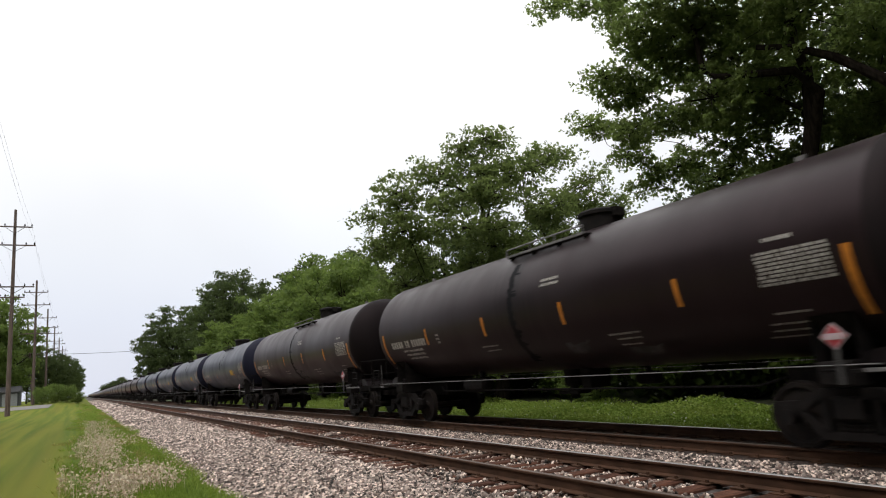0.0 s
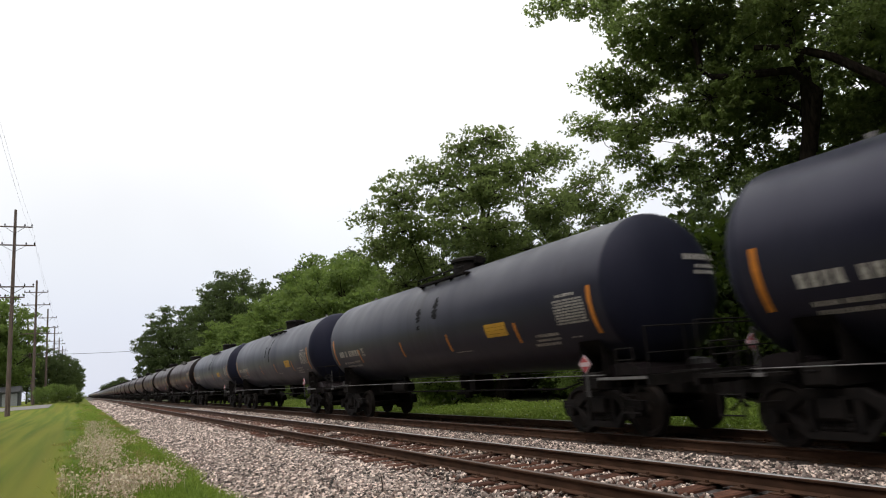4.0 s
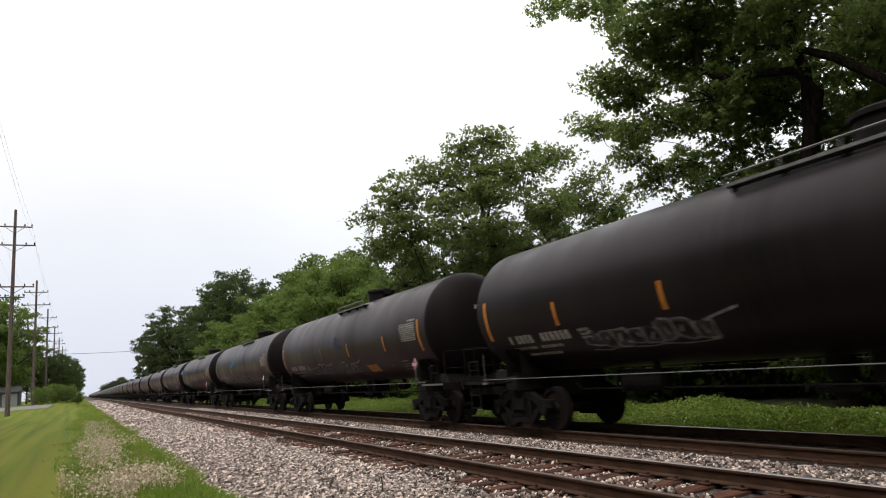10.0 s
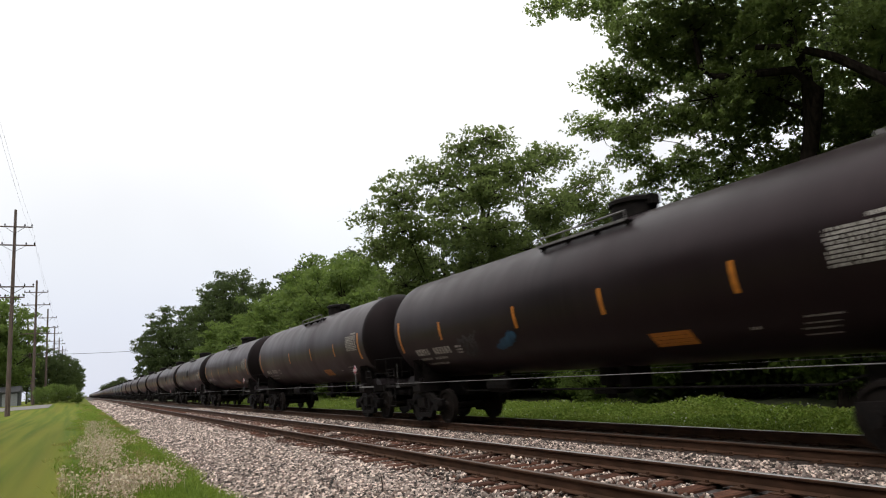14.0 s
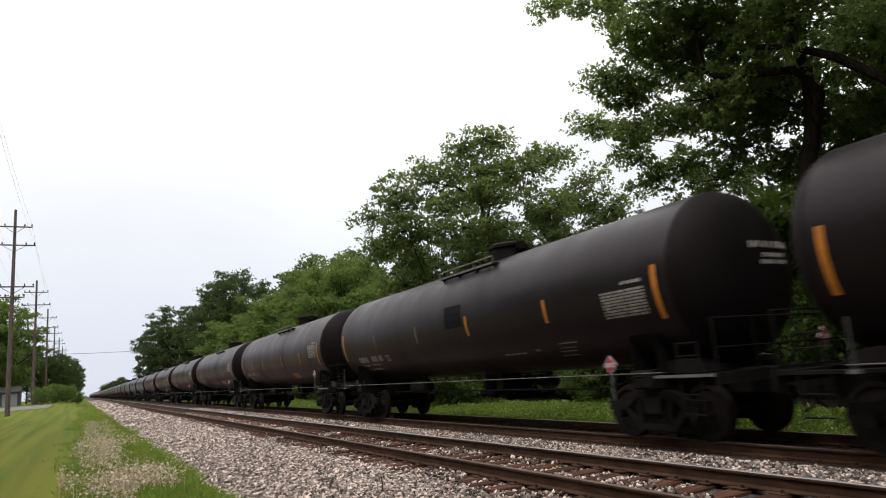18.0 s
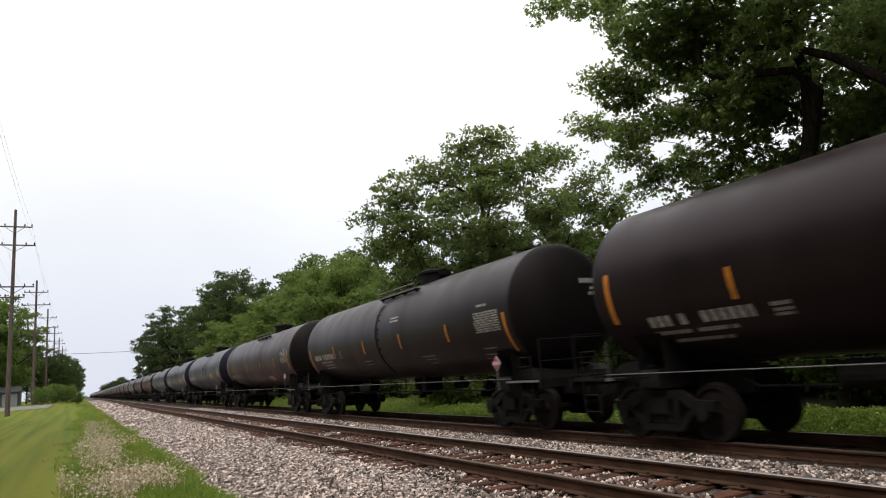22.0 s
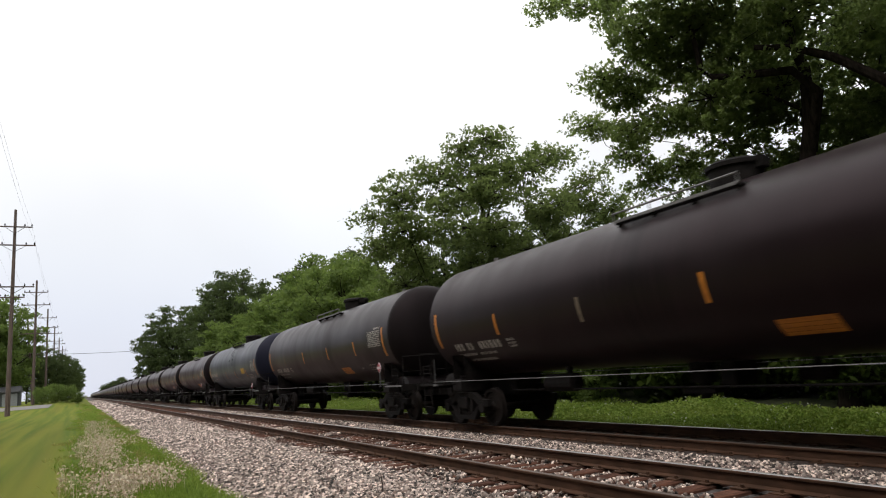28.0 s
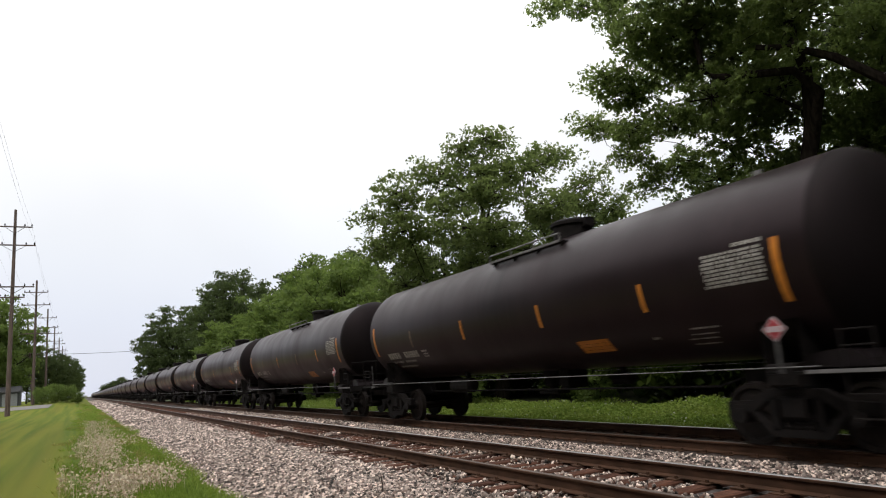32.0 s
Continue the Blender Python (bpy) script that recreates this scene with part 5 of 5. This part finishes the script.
# ---- stones, grass and weeds ----
def build_stones(bed):
    rng = np.random.default_rng(5)
    cube = np.array([(-1, -1, -1), (1, -1, -1), (1, 1, -1), (-1, 1, -1), (-1, -1, 1), (1, -1, 1), (1, 1, 1), (-1, 1, 1)], float)
    faces = np.array([(0, 3, 2, 1), (4, 5, 6, 7), (0, 1, 5, 4), (1, 2, 6, 5), (2, 3, 7, 6), (3, 0, 4, 7)])
    spots = []
    for x0, x1, y0, y1, n, size in ((1.8, 4.88, -4, 8, 12000, 0.036), (1.8, 4.88, 8, 20, 40000, 0.030), (1.8, 4.88, 20, 40, 30000, 0.039), (1.8, 4.9, 40, 90, 12000, 0.080), (1.8, 4.9, 90, 260, 9000, 0.17),
                                    (4.85, 7.5, 6, 24, 15000, 0.023), (4.85, 7.5, 24, 50, 8000, 0.042), (7.4, 8.75, 4.5, 22, 26000, 0.026), (7.4, 8.75, 22, 60, 9000, 0.050)):
        x, y = rng.uniform(x0, x1, n), rng.uniform(y0, y1, n)
        if 4.8 < x0 < 5:
            # only in the cribs between the ties
            k = rng.integers(int((y0 - 4) * 2), int((y1 - 4) * 2), n)
            y = np.array([(tie_place(4.0, int(q)) + tie_place(4.0, int(q) + 1)) / 2 for q in k]) + rng.uniform(-0.11, 0.11, n)
        z = np.interp(x, [1.75, 1.95, 4.3, 4.7, 7.5, 8.0, 8.5, 11.3, 11.7, 12.4], [-0.42, -0.30, -0.225, -0.245, -0.245, -0.27, -0.25, -0.25, -0.28, -0.46])
        spots.append(np.stack([x, y, z + rng.uniform(-0.01, 0.02, n), size * rng.uniform(0.55, 1.35, n)], 1))
    for x0, x1, y0, y1, n in ((4.78, 5.3, 5, 24, 2600), (5.36, 6.84, 5, 24, 4200), (6.9, 7.45, 5, 24, 1600)):
        x, y = rng.uniform(x0, x1, n), rng.uniform(y0, y1, n)
        heap = np.array([noise.noise((a * 1.1, b * 0.7, 11)) for a, b in zip(x, y)]) > 0.16
        x, y, n = x[heap], y[heap], int(heap.sum())
        spots.append(np.stack([x, y, rng.uniform(-0.195, -0.175, n), 0.027 * rng.uniform(0.5, 1.3, n)], 1))
    p = np.concatenate(spots)
    n = len(p)
    v = cube[None] * (1 + rng.uniform(-0.35, 0.25, (n, 8, 3))) * rng.uniform(0.55, 1.1, (n, 1, 3)) * 0.8
    q = rng.normal(size=(n, 4))
    q /= np.linalg.norm(q, axis=1)[:, None]
    w, u = q[:, :1, None], q[:, None, 1:]
    u = np.broadcast_to(u, v.shape)
    c = np.cross(u, v)
    v = v + 2 * (w * c + np.cross(u, c))
    v = v * p[:, None, 3:] + p[:, None, :3]
    me = bpy.data.meshes.new("ballast_stones")
    me.vertices.add(n * 8)
    me.vertices.foreach_set("co", v.astype(np.float32).ravel())
    idx = (faces[None] + np.arange(n)[:, None, None] * 8).astype(np.int32).ravel()
    me.loops.add(len(idx))
    me.loops.foreach_set("vertex_index", idx)
    me.polygons.add(n * 6)
    me.polygons.foreach_set("loop_start", np.arange(0, n * 24, 4, dtype=np.int32))
    me.update(calc_edges=True)
    me.materials.append(M_STONE)
    ob = new("ballast_stones", me)
    tagged(ob, "loose angular grey and pink ballast stones", "gravel", kind="stuff")


def blades(name, xy, height, width, mat, rng, lean=0.35):
    """Upright tapering grass blades rooted at xy."""
    n = len(xy)
    a = rng.uniform(0, math.tau, n)
    side = np.stack([np.cos(a), np.sin(a), np.zeros(n)], 1) * width * 0.5
    h = height * rng.uniform(0.5, 1.3, n)
    tip = np.stack([rng.normal(0, lean, n) * h, rng.normal(0, lean, n) * h, h], 1)
    root = np.stack([xy[:, 0], xy[:, 1], [ground_height(x, y) - 0.02 for x, y in xy]], 1)
    mid = root + tip * np.array([0.35, 0.35, 0.6])
    vs = np.stack([root - side, root + side, mid + side * 0.8, mid - side * 0.8, root + tip], 1).reshape(-1, 3)
    k = np.arange(n) * 5
    fs = [(i, i + 1, i + 2, i + 3) for i in k] + [(i + 3, i + 2, i + 4) for i in k]
    return raw_mesh(name, vs.tolist(), fs, mat)


def build_weeds():
    rng = np.random.default_rng(8)

    def field(x0, x1, y0, y1, n):
        return np.stack([rng.uniform(x0, x1, n), y0 * (y1 / y0) ** rng.uniform(0, 1, n)], 1)

    c = field(-0.9, 2.35, 8.5, 140, 125000)
    edge = np.maximum(np.maximum(0, 0.5 - c[:, 0]) * 0.95, np.maximum(0, c[:, 0] - 1.95) * 2.2)
    c = c[np.array([noise.noise((x * 1.1 + 3, y * 0.5, 3)) > -0.45 + e + 0.25 * rng.normal() for (x, y), e in zip(c, edge)])]
    dry = np.array([noise.noise((x * 0.9 + 11, y * 0.22, 5)) + 0.22 * e > 0.16 for (x, y), e in zip(c, rng.normal(size=len(c)))])
    ob = new("dry_verge_grass", blades("dry_verge_grass", c[dry], 0.085, 0.012, M_DRYGRASS, rng, lean=0.8))
    tagged(ob, "half-dried straw-coloured grass among the verge growth", "grass", kind="stuff")
    c = c[~dry]
    tall = np.array([noise.noise((x * 1.6 + 2, y * 0.4, 14)) > 0.22 for x, y in c])
    ob = new("tall_verge_grass", blades("tall_verge_grass", c[tall], 0.17, 0.016, M_WEED, rng, lean=0.5))
    tagged(ob, "darker tufts of taller weeds on the verge", "grass", kind="stuff")
    c = c[~tall]
    ob = new("verge_grass", blades("verge_grass", c, 0.10, 0.013, M_GRASS, rng, lean=0.7))
    tagged(ob, "rough green verge grass beside the ballast", "grass", kind="stuff")
    ob = new("lawn_grass", blades("lawn_grass", field(-5.5, 0.0, 9, 60, 90000), 0.022, 0.010, M_LAWNBLADE, rng, lean=1.6))
    tagged(ob, "short mown lawn grass", "grass", kind="stuff")
    # leafy weeds in hummocks beyond the far track
    n = 210000
    c = field(12.1, 18.0, 6, 110, n)
    hump = np.array([0.26 + 0.42 * noise.noise((x * 0.55, y * 0.33, 4)) for x, y in c])
    z = np.array([ground_height(x, y) for x, y in c]) + rng.uniform(0.05, 1, n) * np.clip(hump, 0.1, 1.1) * np.clip((c[:, 0] - 11.9) * 0.6, 0.15, 1)
    pale = np.array([noise.noise((x * 0.8 + 5, y * 0.45, 7)) + 0.25 * e > 0.12 for (x, y), e in zip(c, rng.normal(size=n))])
    spots = np.concatenate([c, z[:, None]], 1)
    ob = new("lineside_weeds", quads("lineside_weeds", spots[~pale], 0.052, M_WEED, rng, flat=-0.3))
    tagged(ob, "tall bright green leafy weeds beyond the far track", "weeds", kind="stuff")
    ob = new("pale_weeds", quads("pale_weeds", spots[pale] + np.array([0, 0, 0.06]), 0.046, M_PALEWEED, rng, flat=-0.3))
    tagged(ob, "clumps of paler yellow-green weeds beyond the far track", "weeds", kind="stuff")
    w = c[::90]
    w3 = np.concatenate([w, (z[::90] + 0.08)[:, None]], 1)
    tagged(new("white_flowers", quads("white_flowers", w3, 0.032, M_BLOOM, rng)), "small white blossoms among the lineside weeds", "flowers", kind="stuff")
    # dry seed heads in a ragged drift on the verge
    c = field(-0.35, 1.75, 10.5, 42, 27000)
    keep = np.array([noise.noise((x * 1.3, y * 0.35, 9)) + 0.5 - 0.55 * abs(x - 0.55) - 0.5 * abs(math.log(y / 19.0)) > rng.uniform(0.0, 0.8) for x, y in c])
    c = c[keep]
    z = np.array([ground_height(x, y) for x, y in c])
    c3 = np.concatenate([c, (z + rng.uniform(0.05, 0.34, len(c)))[:, None]], 1)
    ob = new("dry_flower_heads", quads("dry_flower_heads", c3, 0.030, M_SEED, rng))
    tagged(ob, "pale tan dried seed heads of verge weeds", "weeds", kind="stuff")
    ob = new("dry_stalks", blades("dry_stalks", c[::5], 0.30, 0.007, M_SEED, rng, lean=0.3))
    tagged(ob, "thin dry straw stalks of verge weeds", "weeds", kind="stuff")
    # one dead twig stands in the ballast
    twig = Shape().tube([(0, 0, 0), (0.01, 0, 0.14), (-0.01, 0.0, 0.3)], 0.006, 5)
    twig.tube([(0, 0, 0.02), (-0.1, 0, 0.06)], 0.005, 5)
    t = part("dead_twig", twig, M_BARK)
    t.location = (3.75, 9.1, -0.25)
    tagged(t, "thin dead twig standing in the ballast", "twig")


# ---- build ----
build_ground()
bed = build_ballast()
build_stones(bed)
near_track = build_track(NEAR_C, 0.0, "track_near", "rusty steel rails on weathered wooden ties in stone ballast")
far_track = build_track(FAR_C, FAR_Z, "track_far", "shaded steel rails on dark wooden ties under the train")
build_train()
build_poles()
build_trees()
build_house()
build_weeds()
build_ties(near_track, 4.0, 150, random.Random(21))
build_ties(far_track, 4.0, 150, random.Random(22))


# the train's small lag behind an even pace
PACE = [(0.0, -0.02), (4.0, 0.08), (9.0, 0.22), (13.3, 0.43), (16.5, 0.34), (20.0, 0.25), (24.0, 0.08), (28.0, -0.05), (30.0, -0.14), (32.0, -0.38)]
# and small offsets of single cars, fitted to the camera's view
CAR_SHIFT = {1: -0.1, 16: 0.22, 17: 0.15, 12: 0.08, 13: 0.12, 14: -0.08, 26: -0.08, 28: 0.13, 30: -0.06}


def motions():
    # the overhanging oak sways a little in the wind
    for tree in SWAY:
        m = tree.matrix_basis.copy()
        walk(tree, [(t, Matrix.Translation(m.translation) @ pose(0, 0, 0, 0.14 * math.sin(t * 1.1), 0.2 * math.sin(t * 0.8 + 1), math.degrees(m.to_euler().z)))
                    for t in range(0, 33)])
    for k, car in CARS:
        y0 = FIRST + k * CAR_L
        walk(car, [(t, pose(FAR_C, y0 - SPEED * t + lag + CAR_SHIFT.get(k, 0.0), FAR_Z)) for t, lag in PACE])
        # the wheels turn while the car is near enough to tell
        t0, t1 = max(0.0, (y0 - 42.0) / SPEED), min(32.0, (y0 + 12.0) / SPEED)
        if t1 <= t0 + 0.2:
            continue
        times = [f / FPS for f in range(round(t0 * FPS), round(t1 * FPS) + 1)]
        for bog in car.children:
            for w in bog.children:
                if not w.name.startswith("wheelset"):
                    continue
                e = w.location.y
                rows = [(t, pose(0, e, WHEEL_R, math.degrees(SPEED * (t - times[0]) / WHEEL_R))) for t in times]
                if times[0] > 0:
                    rows.insert(0, (0.0, rows[0][1]))
                if times[-1] < 32.0:
                    rows.append((32.0, rows[-1][1]))
                walk(w, rows)


motions()
